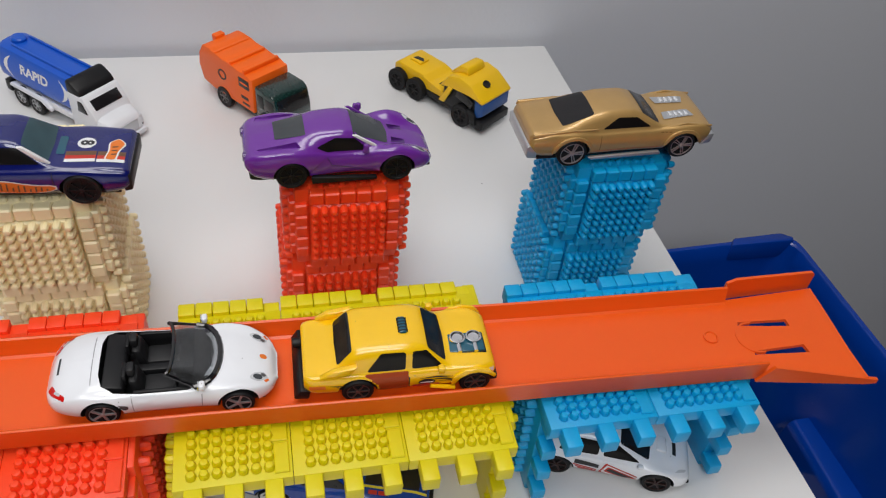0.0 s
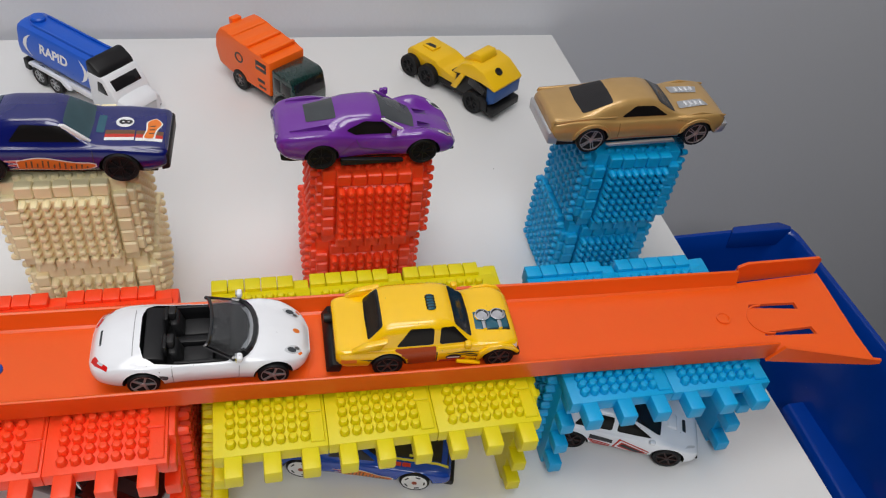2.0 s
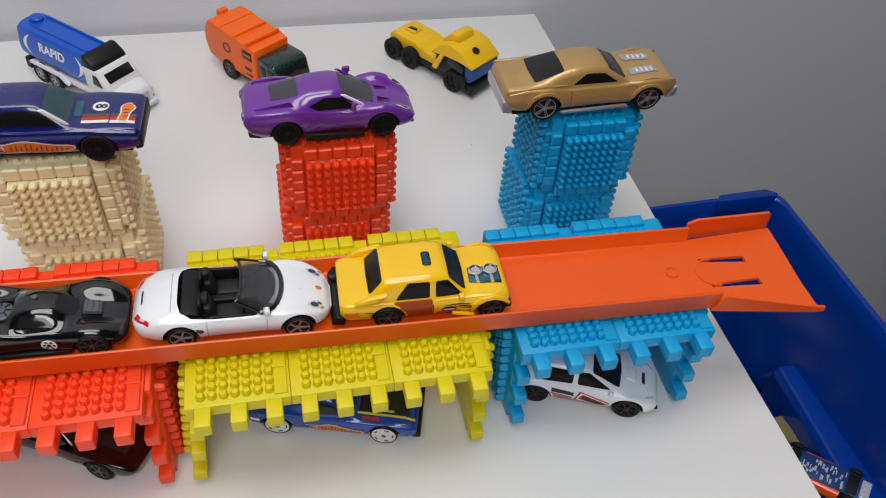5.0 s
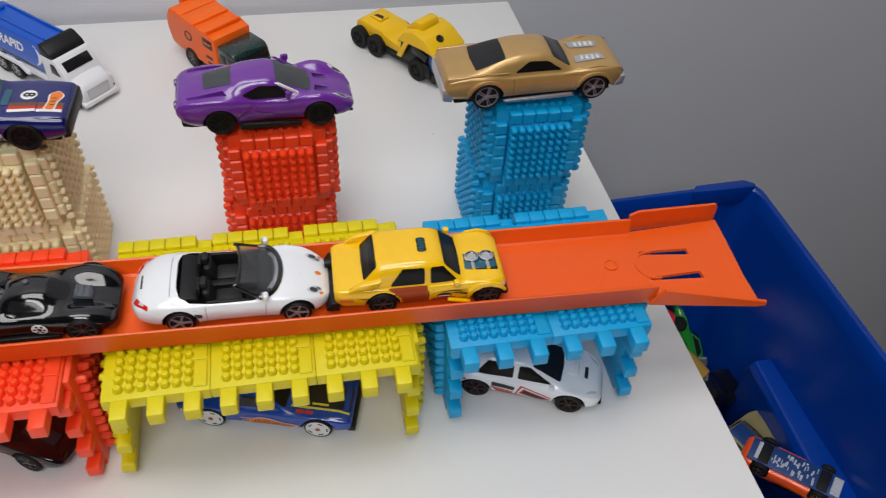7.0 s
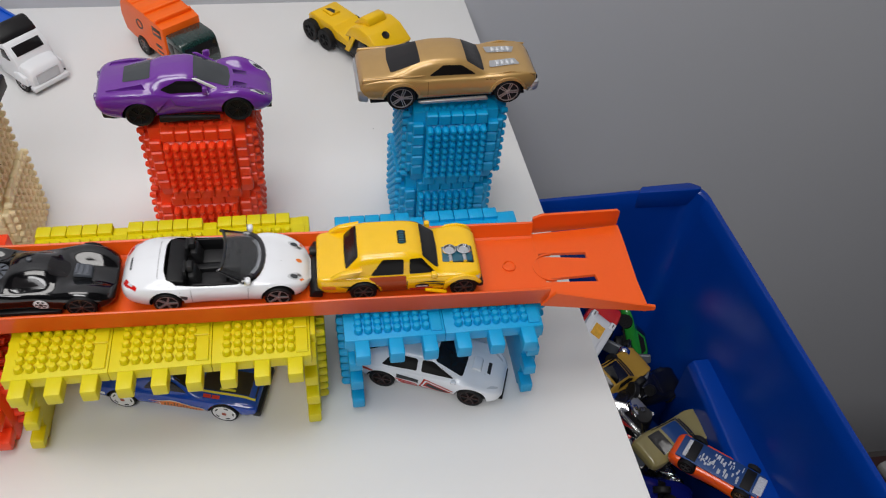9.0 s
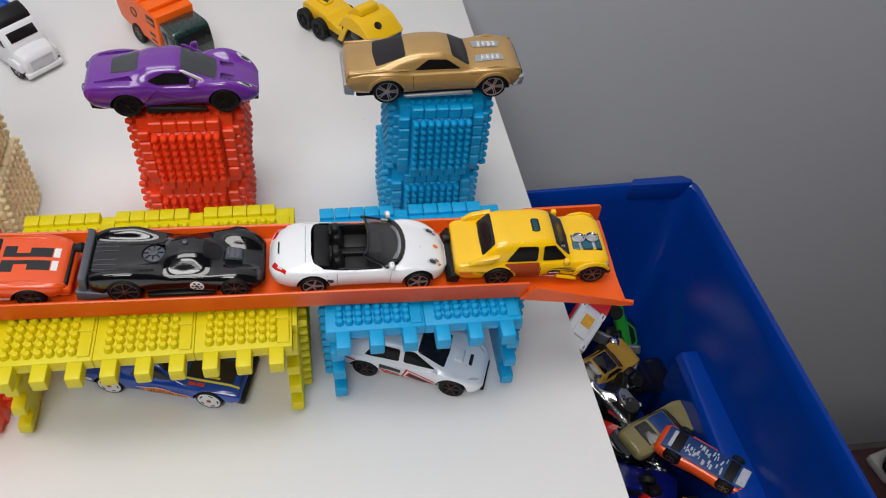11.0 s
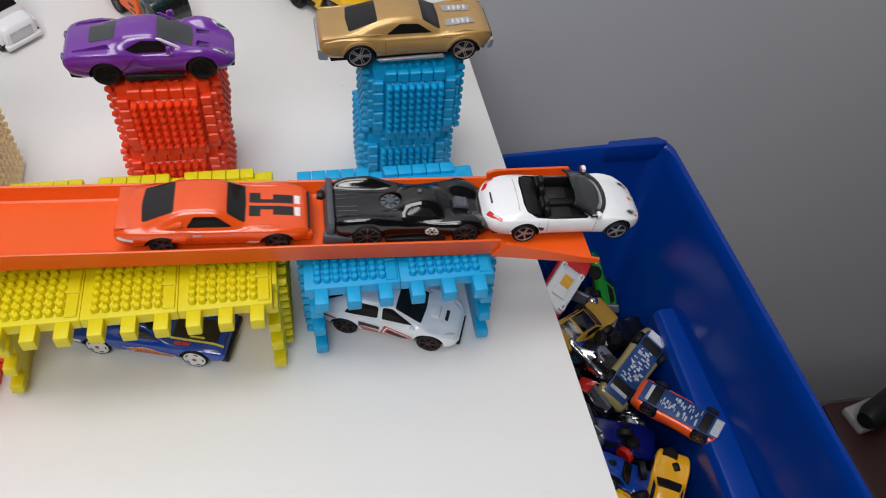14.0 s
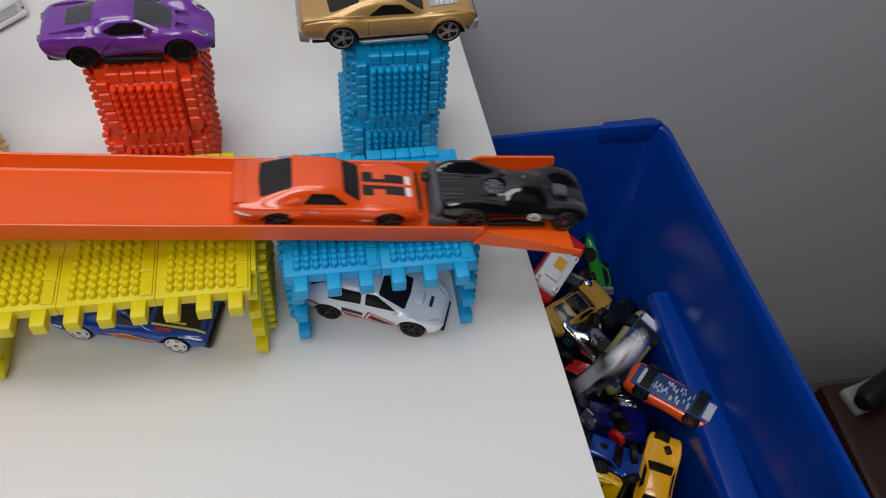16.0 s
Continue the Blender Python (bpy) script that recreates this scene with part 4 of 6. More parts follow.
def build_black_car(m):
    sh = dict(W=[(-30, 12.6), (-24, 13.4), (-16, 13.5), (-7, 12.2), (2, 11.8), (11, 12.9), (19, 13.7), (25, 13.0), (28.4, 11.2), (29.6, 9.6)],
              ZB=[(-30, 4), (-26, 2.6), (22, 2.4), (29.6, 3.8)], ZM=[(-30, 9), (0, 7.4), (29.6, 6)],
              ZS=[(-30, 14.2), (-24, 16.4), (-17, 16.8), (-9, 14.4), (0, 12.0), (9, 12.2), (18, 13.4), (24, 11.8), (29.6, 7.4)],
              ZT=[(-30, 13.6), (-14, 13.8), (-7, 14.6), (-3, 17.2), (3, 18.6), (8, 17.6), (13, 13.6), (17, 11.0), (24, 9.4), (29.6, 6.8)],
              WR=[(-30, 7.6), (-14, 7.0), (-5, 6.2), (6, 5.8), (12, 5.2), (18, 3.8), (29.6, 3.4)], CR=[(-30, 0.3), (-4, 1.6), (8, 1.6), (16, 0.3), (29.6, 0.3)],
              KS=0.93, FT=[(-30, 0.74), (-14, 0.72), (-2, 0.8), (10, 0.74), (20, 0.6), (29.6, 0.6)])
    ob, sk, body = car("black_racer", "glossy black toy racer with a finned tail and round emblem", M_TBLK, sh, (-18.0, 19.2), 13.6, {-18.0: 6.0, 19.2: 5.2}, M_RIMG, m, 8, face=0.82, star=0.035)
    carve(body, [(mm(prism([(-8.5 + 4.4 * math.cos(k * math.pi / 12), 4.4 * math.sin(k * math.pi / 12)) for k in range(24)], 12.4, 40, "z")), M_TBLK)])
    smooth_body(body)
    hatch = part("hatch_ring", mm(lathe([(3.8, 12.3), (3.8, 13.6), (3.4, 14.0), (0.1, 14.2)], 28, "z")), M_GREYP, ob, "grey round hatch", m=pose(-8.5 * MM, 0, 0))
    part("hatch_cap", mm(lathe([(1.6, 14.0), (1.6, 14.7), (1.0, 14.8), (0.9, 14.4), (0.1, 14.4)], 20, "z")), M_GREYP, hatch)
    for k in range(8):
        part("hatch_rib", mm(box(1.7, 3.4, -0.18, 0.18, 13.7, 14.5)), M_BLACK, hatch, m=pose(0, 0, 0, 0, 0, 45 * k))
    sk.shape("windscreen", [(9.0, -4.6), (14.2, -3.6), (15.0, 0), (14.2, 3.6), (9.0, 4.6), (8.6, 0)], "t", M_GLASS, ob, "dark windscreen")
    part("canopy_bolt", mm(lathe([(0.9, 18.0), (0.9, 19.3), (0.4, 19.6)], 14, "z")), M_GREYP, ob, m=pose(2.5 * MM, 1.0 * MM, 0))
    for s in (-1, 1):
        side = "r" if s < 0 else "l"
        sk.shape("side_window", [(-2.6, 14.0), (8.8, 13.4), (5.4, 16.4), (-1.4, 16.8)], side, M_GLASS, ob, "glossy dark side window", 0.2)
        sk.disc("emblem", 6.4, 7.8, 2.5, 2.5, side, M_PWHITE, ob, "round white emblem", 0.2)
        sk.disc("emblem_centre", 6.4, 7.8, 0.75, 0.75, side, M_PBLK, ob, "", 0.3, 12)
        for k in range(6):
            a = k * math.pi / 3
            sk.disc("emblem_petal", 6.4 + 1.5 * math.cos(a), 7.8 + 1.5 * math.sin(a), 0.5, 0.5, side, M_PBLK, ob, "", 0.3, 8)
        part("side_tray", mm(box(-11, 12, s * 11.8 - 1.0, s * 11.8 + 1.0, 2.0, 4.0, 0.5)), M_BLACK, ob)
        for k in range(3):
            sk.patch("deck_line", [(-29, s * (2.0 + 2.2 * k)), (-21, s * (2.0 + 2.2 * k)), (-21, s * (2.3 + 2.2 * k)), (-29, s * (2.3 + 2.2 * k))], "t", M_GREYP, ob, 4)
        part("tail_bracket", mm(prism([(-34.5, 3.0), (-30.0, 3.0), (-22.5, 4.6), (-22.5, 6.6), (-31.0, 8.0), (-34.0, 9.0)], s * 12.2 - 1.2, s * 12.2 + 1.2, "y", 0.5)), M_GREYP, ob, "grey tail bracket")
    part("tail_plate", mm(prism([(-33.6, 4.0), (-30.4, 4.0), (-29.8, 14.6), (-32.2, 16.0)], -12.4, 12.4, "y", 0.6)), M_GREYP, ob, "grey tail panel")
    part("tail_nozzle", mm(lathe([(1.8, -2.0), (2.2, 0), (1.4, 1.0)], 14, "x")), M_BLACK, ob, m=pose(-34 * MM, 5.5 * MM, 12 * MM))
    part("nose_block", mm(prism([(15.6, 11.2), (22.0, 9.8), (21.4, 12.0), (16.6, 13.4)], -2.6, 2.6, "y", 0.5)), M_GREYP, ob, "grey engine block on the nose")
    for k in range(3):
        part("nose_vent", mm(box(16.6 + 1.7 * k, 17.5 + 1.7 * k, -2.2, 2.2, 12.0 - 0.5 * k, 13.7 - 0.5 * k, 0.2)), M_GREYP, ob)
    return ob


def build_orange_car(m):
    sh = dict(W=[(-33.5, 11.2), (-30, 12.7), (-22, 13.6), (-17, 13.8), (-7, 12.9), (8, 12.9), (20, 13.6), (28, 13.0), (32, 12.0), (33.8, 10.8)],
              ZB=[(-33.5, 5.4), (-28, 3), (26, 2.6), (33.8, 5)], ZM=[(-33.5, 9), (0, 7.8), (33.8, 7.6)],
              ZS=[(-33.5, 11.4), (-26, 12.9), (-17, 13.3), (-2, 12.0), (12, 12.3), (22, 12.7), (33.8, 9.8)],
              ZT=[(-33.5, 12.4), (-30, 13.9), (-26, 14.7), (-13, 20.6), (-9, 21.5), (-2, 21.7), (3, 20.9), (5, 19.8), (11.6, 14.4), (13, 14.0), (24, 13.2), (31, 11.8), (33.8, 9.8)],
              WR=[(-33.5, 9.4), (-25, 9.6), (-12, 9.0), (4, 9.2), (11.6, 10.2), (33.8, 9.8)], CR=[(-33.5, 0.5), (-12, 1.0), (4, 1.0), (14, 0.5), (33.8, 0.4)], END=1.8)
    ob, sk, body = car("muscle_car", "orange toy muscle car with black bonnet stripes", M_ORG, sh, (-17.4, 22.2), 13.7, 5.2, M_RIMG, m, 5, face=0.76, star=0.035)
    sk.glaze(ob, (5.2, 11.2, 8.2, 9.4), (-12.6, -23.6, 7.8, 8.6), [[(-8.8, 14.0), (7.0, 13.8), (1.8, 18.6), (-6.0, 18.8)]], M_GLASS, M_GLASSW)
    for s in (-1, 1):
        side = "r" if s < 0 else "l"
        sk.patch("bonnet_stripe", [(12.6, s * 0.8), (16.6, s * 0.8), (16.6, s * 6.0), (12.6, s * 6.0)], "t", M_PBLK, ob, 5, "black bonnet stripe")
        sk.patch("bonnet_stripe", [(16.6, s * 0.8), (28.2, s * 0.8), (28.2, s * 2.6), (16.6, s * 2.6)], "t", M_PBLK, ob, 5)
        sk.patch("bonnet_stripe", [(21.0, s * 2.6), (28.2, s * 2.6), (28.2, s * 5.2), (21.0, s * 5.2)], "t", M_PBLK, ob, 5)
        sk.patch("bonnet_edge", [(28.6, s * 0.8), (30.6, s * 0.8), (30.6, s * 5.2), (28.6, s * 5.2)], "t", M_PWHITE, ob, 5, "white bonnet print")
        sk.shape("side_print", [(10.4, 3.4), (14.2, 3.4), (17.4, 7.2), (12.4, 7.0)], side, M_PWHITE, ob, "white side slash", rad=0.3)
        sk.shape("tail_light", [(-32.2, 9.0), (-26.6, 8.4), (-26.8, 9.8), (-32.2, 10.6)], side, M_PWHITE, ob, "white side marker", rad=0.5)
        sk.patch("door_seam", [(-7.2, 3.4), (-6.9, 3.4), (-7.4, 12.0), (-7.7, 12.0)], side, M_RUST, ob, 5)
        sk.shape("door_handle", [(-6.4, 10.6), (-3.6, 10.6), (-3.6, 11.4), (-6.4, 11.4)], side, M_SILVER, ob, "", 0.4, 0.3)
        part("quarter_scoop", mm(prism([(-17.0, 14.2), (-10.0, 14.6), (-9.6, 17.2), (-11.0, 17.4)], s * 11.0 - 0.9, s * 11.0 + 0.9, "y", 0.6)), M_ORG, ob)
        part("flank_scoop", mm(prism([(-14.5, 8.2), (-9.2, 6.0), (-8.8, 9.8), (-12.5, 11.2)], s * 13.0 - 0.7, s * 13.0 + 0.7, "y", 0.6)), M_ORG, ob)
        part("bonnet_crease", mm(prism([(13, 12.6), (32, 10.4), (32, 11.2), (22, 13.3), (13, 13.6)], s * 10.4 - 0.5, s * 10.4 + 0.5, "y", 0.4)), M_ORG, ob)
    part("spoiler", mm(prism([(-33.2, 12.2), (-28.0, 14.0), (-32.8, 14.4)], -10.4, 10.4, "y", 0.5)), M_ORG, ob)
    part("front_bumper", mm(prism([(31.0, 3.4), (34.6, 4.4), (35.2, 7.0), (33.4, 8.4), (31.0, 8.4)], -11.4, 11.4, "y", 0.8)), M_ORG, ob)
    part("grille", mm(box(33.0, 34.1, -9.4, 9.4, 7.4, 10.0, 0.3)), M_BLACK, ob)
    return ob


# ---- the cars on the towers ----
def build_purple(m):
    sh = dict(W=[(-33, 11.6), (-30, 13.3), (-22, 14.3), (-16, 14.3), (-8, 12.8), (2, 12.0), (9, 12.7), (17, 14.1), (22, 14.1), (27, 12.9), (30.4, 10.6), (31.8, 8.6)],
              ZB=[(-33, 7), (-29, 4), (-20, 2.6), (26, 2.6), (31.8, 3.4)], ZM=[(-33, 10), (-18, 9.6), (0, 6.6), (18, 8.6), (31.8, 5.4)],
              ZS=[(-33, 12.4), (-28, 14.2), (-20, 14.9), (-12, 14.0), (-2, 11.8), (6, 11.6), (13, 13.2), (18.5, 13.9), (24, 12.2), (29, 8.8), (31.8, 6.4)],
              ZT=[(-33, 12.8), (-31, 14.6), (-24, 15.8), (-14, 18.0), (-8, 19.7), (0, 20.0), (4, 19.0), (10, 15.8), (16, 12.4), (19, 11.6), (26, 9.4), (30, 7.4), (31.8, 6.2)],
              WR=[(-33, 9.4), (-26, 8.6), (-14, 8.0), (-4, 8.8), (4, 9.0), (12, 8.8), (17, 7.2), (23, 5.6), (31.8, 4.6)], CR=[(-33, 0.5), (-8, 1.4), (6, 1.4), (17, 0.4), (31.8, 0.3)], FT=[(-33, 0.84), (0, 0.88), (18, 0.74), (31.8, 0.72)], END=2.6)
    ob, sk, body = car("supercar", "purple toy supercar with grey windows on a red tower", M_PURP, sh, (-17.8, 18.6), 13.3, 5.3, M_BLACK, m, 8, tw=3.6, face=0.76, star=0.035)
    sk.glaze(ob, (3.6, 15.8, 8.6, 7.0), None, [], M_GREYGLASS)
    for s in "rl":
        sk.shape("side_window", [(-9.0, 14.8), (-5.6, 13.0), (8.8, 12.4), (4.0, 16.8), (-2.4, 17.4)], s, M_GLASSW, ob, "dark side window", 0.16, 0.6)
        sk.patch("door_seam", [(-5.8, 11.6), (-5.5, 11.6), (-3.8, 8.0), (-4.1, 8.0)], s, M_PURPD, ob, 5)
        sk.patch("door_seam", [(-4.1, 8.0), (-3.8, 8.3), (9.8, 4.9), (9.8, 4.6)], s, M_PURPD, ob, 8)
    for s in (-1, 1):
        sk.shape("headlight", [(23.6, s * 11.2), (28.2, s * 10.4), (29.8, s * 8.2), (27.0, s * 8.0), (24.6, s * 9.2)], "t", M_LENS, ob, "clear headlight", 0.16, 1.0)
        sk.disc("headlight_lens", 27.2, s * 9.2, 1.7, 0.9, "t", M_GREYGLASS, ob, "", 0.26, 12)
        part("wing_mirror", mm(prism([(6.2, 13.4), (8.6, 13.2), (8.2, 16.4), (6.6, 16.6)], s * 13.2 - 1.0, s * 13.2 + 1.0, "y", 0.6)), M_PURP, ob)
        part("side_skirt", mm(prism([(-11, 1.4), (11.5, 1.4), (11.5, 2.6), (-11, 4.2)], s * 12.6 - 1.0, s * 12.6 + 1.0, "y", 0.4)), M_BLACK, ob)
        part("pillar", mm(prism([(3.0, 18.2), (4.6, 18.2), (12.8, 12.8), (10.6, 12.8)], s * 9.3 - 0.5, s * 9.3 + 0.5, "y", 0.3)), M_PWHITE if s < 0 else M_PURP, ob)
        part("tail_lamp", mm(lathe([(1.9, -0.6), (1.9, 0.4), (1.2, 0.8)], 16, "x")), M_PURPD, ob, m=pose(-32.6 * MM, s * 7.6 * MM, 11.0 * MM, 0, 180, 0))
    cuts = []
    for s in (-1, 1):
        cuts.append((mm(prism([(-28.5, s * 8.8), (-15.5, s * 8.4), (-14.0, s * 10.8), (-27.6, s * 11.0)], 14.0, 40, "z")), M_PURP))
        # bonnet vents are cut in the darker purple, shade put into the recess
        cuts.append((mm(prism([(17.8, s * 2.6), (25.4, s * 3.2), (24.2, s * 5.6), (17.4, s * 6.0)], 10.4, 40, "z")), M_PURPD))
        cuts.append((mm(prism([(-12.5, 5.4), (-5.4, 12.2), (-4.0, 10.6), (-3.0, 8.4), (10.2, 4.4), (-9, 4.2)], s * 12.1, s * 20, "y")), M_PURP))
    carve(body, cuts)
    smooth_body(body)
    part("diffuser", mm(prism([(-31.6, 3.2), (-27.5, 2.4), (-27.5, 5.0), (-31.8, 6.2)], -10.6, 10.6, "y", 0.6)), M_BLACK, ob)
    part("splitter", mm(box(25.0, 31.4, -8.6, 8.6, 2.2, 3.4, 0.4)), M_BLACK, ob)
    part("roof_mirror", mm(lathe([(0.6, 0), (0.5, 2.2), (1.0, 2.7), (0.9, 4.6), (0.1, 5.0)], 10, "z")), M_PURP, ob, m=pose(8.4 * MM, 12.0 * MM, 12.6 * MM))
    sk.shape("engine_cover", [(-22.4, -5.6), (-12.2, -6.6), (-12.2, 6.6), (-22.4, 5.6)], "t", M_GREYGLASS, ob, "grey engine cover", 0.16, 0.5)
    return ob


def build_gold(m):
    sh = dict(W=[(-37.5, 12.6), (-35, 13.3), (-26, 13.9), (-21, 14.4), (-13, 13.5), (0, 13.2), (13, 13.5), (21, 14.5), (28, 13.8), (32, 12.8), (33.4, 11.8)],
              ZB=[(-37.5, 6.5), (-33, 4), (-14, 3), (14, 3), (30, 4.6), (33.4, 7)], ZM=[(-37.5, 10.4), (0, 8.6), (33.4, 10)],
              ZS=[(-37.5, 13.2), (-28, 14.6), (-20, 14.4), (-10, 13.2), (8, 13.2), (20, 14.4), (28, 14.3), (33.4, 12.2)],
              ZT=[(-37.5, 14.2), (-36, 15.5), (-30, 16.1), (-26, 16.7), (-13, 20.7), (-7, 21.6), (0, 21.5), (4.5, 20.2), (12, 15.4), (13.6, 15.0), (24, 15.2), (30, 14.6), (33.4, 12.6)],
              WR=[(-37.5, 10.8), (-28, 11.0), (-13, 9.6), (2, 9.5), (12, 11.0), (33.4, 11.0)], CR=[(-37.5, 0.4), (-12, 0.9), (3, 0.9), (14, 0.3), (33.4, 0.3)], END=1.8)
    ob, sk, body = car("coupe", "gold metallic toy coupe with silver bonnet vents", M_GOLD, sh, (-21.5, 21.5), 14.2, {-21.5: 6.0, 21.5: 5.8}, M_SPOKE, m, 5, face=0.8, star=0.035)
    sk.glaze(ob, (4.8, 11.8, 8.6, 10.2), (-13.6, -25.4, 8.2, 9.4), [[(-10.4, 14.9), (8.4, 14.6), (2.6, 18.6), (-4.8, 19.0)]], M_GLASS, M_GLASSW)
    for s in (-1, 1):
        side = "r" if s < 0 else "l"
        v = sk.shape("bonnet_vent", [(15.0, s * 3.2), (25.4, s * 2.4), (27.0, s * 6.8), (14.4, s * 8.0)], "t", M_SILVER, ob, "silver bonnet vent", 0.3, 0.5)
        for k in range(4):
            part("louvre", mm(box(17.2 + k * 2.1, 18.4 + k * 2.1, s * 5.2 - 1.5, s * 5.2 + 1.5, 14.9, 15.8, 0.25)), M_LENS, v)
        sk.patch("side_trim", [(-13, 5.4), (14, 5.2), (14, 5.9), (-13, 6.2)], side, M_COPPER, ob, 8, "copper trim line")
        sk.patch("door_seam", [(-11.0, 4.6), (-10.75, 4.6), (-10.75, 12.8), (-11.0, 12.8)], side, M_GOLDD, ob, 5)
        for k in range(3):
            sk.patch("flank_slot", [(12.2 + 1.5 * k, 12.4), (13.2 + 1.5 * k, 12.4), (13.2 + 1.5 * k, 12.7), (12.2 + 1.5 * k, 12.7)], side, M_GOLDD, ob, 2)
        part("sill", mm(prism([(-13.5, 2.2), (14.0, 2.2), (13.0, 3.8), (-15.0, 3.4)], s * 13.2 - 0.8, s * 13.2 + 0.8, "y", 0.4)), M_SILVER, ob)
        for wx, wr in ((-21.5, 6.0), (21.5, 5.8)):
            arc = [(wx + (wr + q) * math.cos(a), wr + (wr + q) * math.sin(a)) for q, lo, hi in ((0.8, 8, 172), (1.9, 172, 8)) for a in [radians(lo + (hi - lo) * i / 12) for i in range(13)]]
            part("arch_lip", mm(prism(arc, s * 14.0 - 0.5, s * 14.0 + 0.45, "y", 0.25)), M_GOLD, ob)
        part("rear_ridge", mm(prism([(-37.0, 13.4), (-22.0, 14.4), (-12.0, 15.6), (-22.0, 15.8), (-36.4, 15.4)], s * 11.9 - 0.5, s * 11.9 + 0.5, "y", 0.4)), M_GOLD, ob)
        part("bonnet_ridge", mm(prism([(12, 13.8), (32, 12.6), (33, 13.6), (22, 15.6)], s * 11.8 - 0.6, s * 11.8 + 0.6, "y", 0.5)), M_GOLD, ob)
    part("rear_bumper", mm(prism([(-38.4, 4.8), (-34.5, 4.0), (-34.5, 7.4), (-37.6, 10.6), (-38.6, 9.8)], -12.9, 12.9, "y", 0.7)), M_SILVER, ob, "silver rear bumper")
    part("front_bumper", mm(prism([(29.5, 4.4), (33.8, 5.2), (34.6, 9.6), (32.0, 9.8)], -12.9, 12.9, "y", 0.7)), M_SILVER, ob, "silver front bumper")
    part("grille", mm(box(32.6, 34.0, -10.6, 10.6, 8.6, 11.0, 0.4)), M_BLACK, ob)
    return ob


def flame_word(sk, ob, x0, x1, z0, z1, side):
    """The flame badge on a flank: red tongues and a waving orange banner edged in white, with brown bars for its lettering."""
    h, L = z1 - z0, x1 - x0
    for a, b, c in ((0.0, 0.95, 0.62), (0.04, 0.55, 0.36), (0.10, 0.14, 0.08)):
        tip = (x0 + L * a, z0 + h * b)
        for grow, material, lift in ((0.4, M_PWHITE, 0.12), (0.0, M_PRED, 0.2)):
            sk.shape("flame", [(tip[0] - grow, tip[1]), (x0 + L * 0.3, z0 + h * c - grow), (x0 + L * 0.34, z0 + h * (c + 0.2)), (x0 + L * 0.28, z0 + h * (c + 0.3) + grow)], side, material, ob, "", lift, 0.4)
    n = 14

    def edge(k):
        u = k / n
        mid = z0 + h * (0.5 + 0.12 * math.sin(u * 6.5))
        half = h * (0.3 + 0.2 * math.sin(u * 3.4 + 0.3)) * (1 if k < n else 0.4)
        return x0 + L * (0.2 + 0.8 * u), mid - half, mid + half
    for grow, material, lift in ((0.4, M_PWHITE, 0.24), (0.0, M_PORG, 0.32)):
        for k in range(n):
            (a, lo, hi), (b, lo1, hi1) = edge(k), edge(k + 1)
            sk.patch("banner", [(a - (grow if k == 0 else 0), lo - grow), (b + (grow if k == n - 1 else 0), lo1 - grow), (b + (grow if k == n - 1 else 0), hi1 + grow), (a - (grow if k == 0 else 0), hi + grow)], side, material, ob, 2, lift=lift)
    for k in range(1, n - 1):
        a, lo, hi = edge(k + 0.2)
        t0, t1 = (0.2, 0.85) if k % 3 else (0.2, 0.6)
        sk.patch("banner_bar", [(a, lo + (hi - lo) * t0), (a + 0.5, lo + (hi - lo) * t0), (a + 0.8, lo + (hi - lo) * t1), (a + 0.3, lo + (hi - lo) * t1)], side, M_PBRN, ob, 2, lift=0.4)


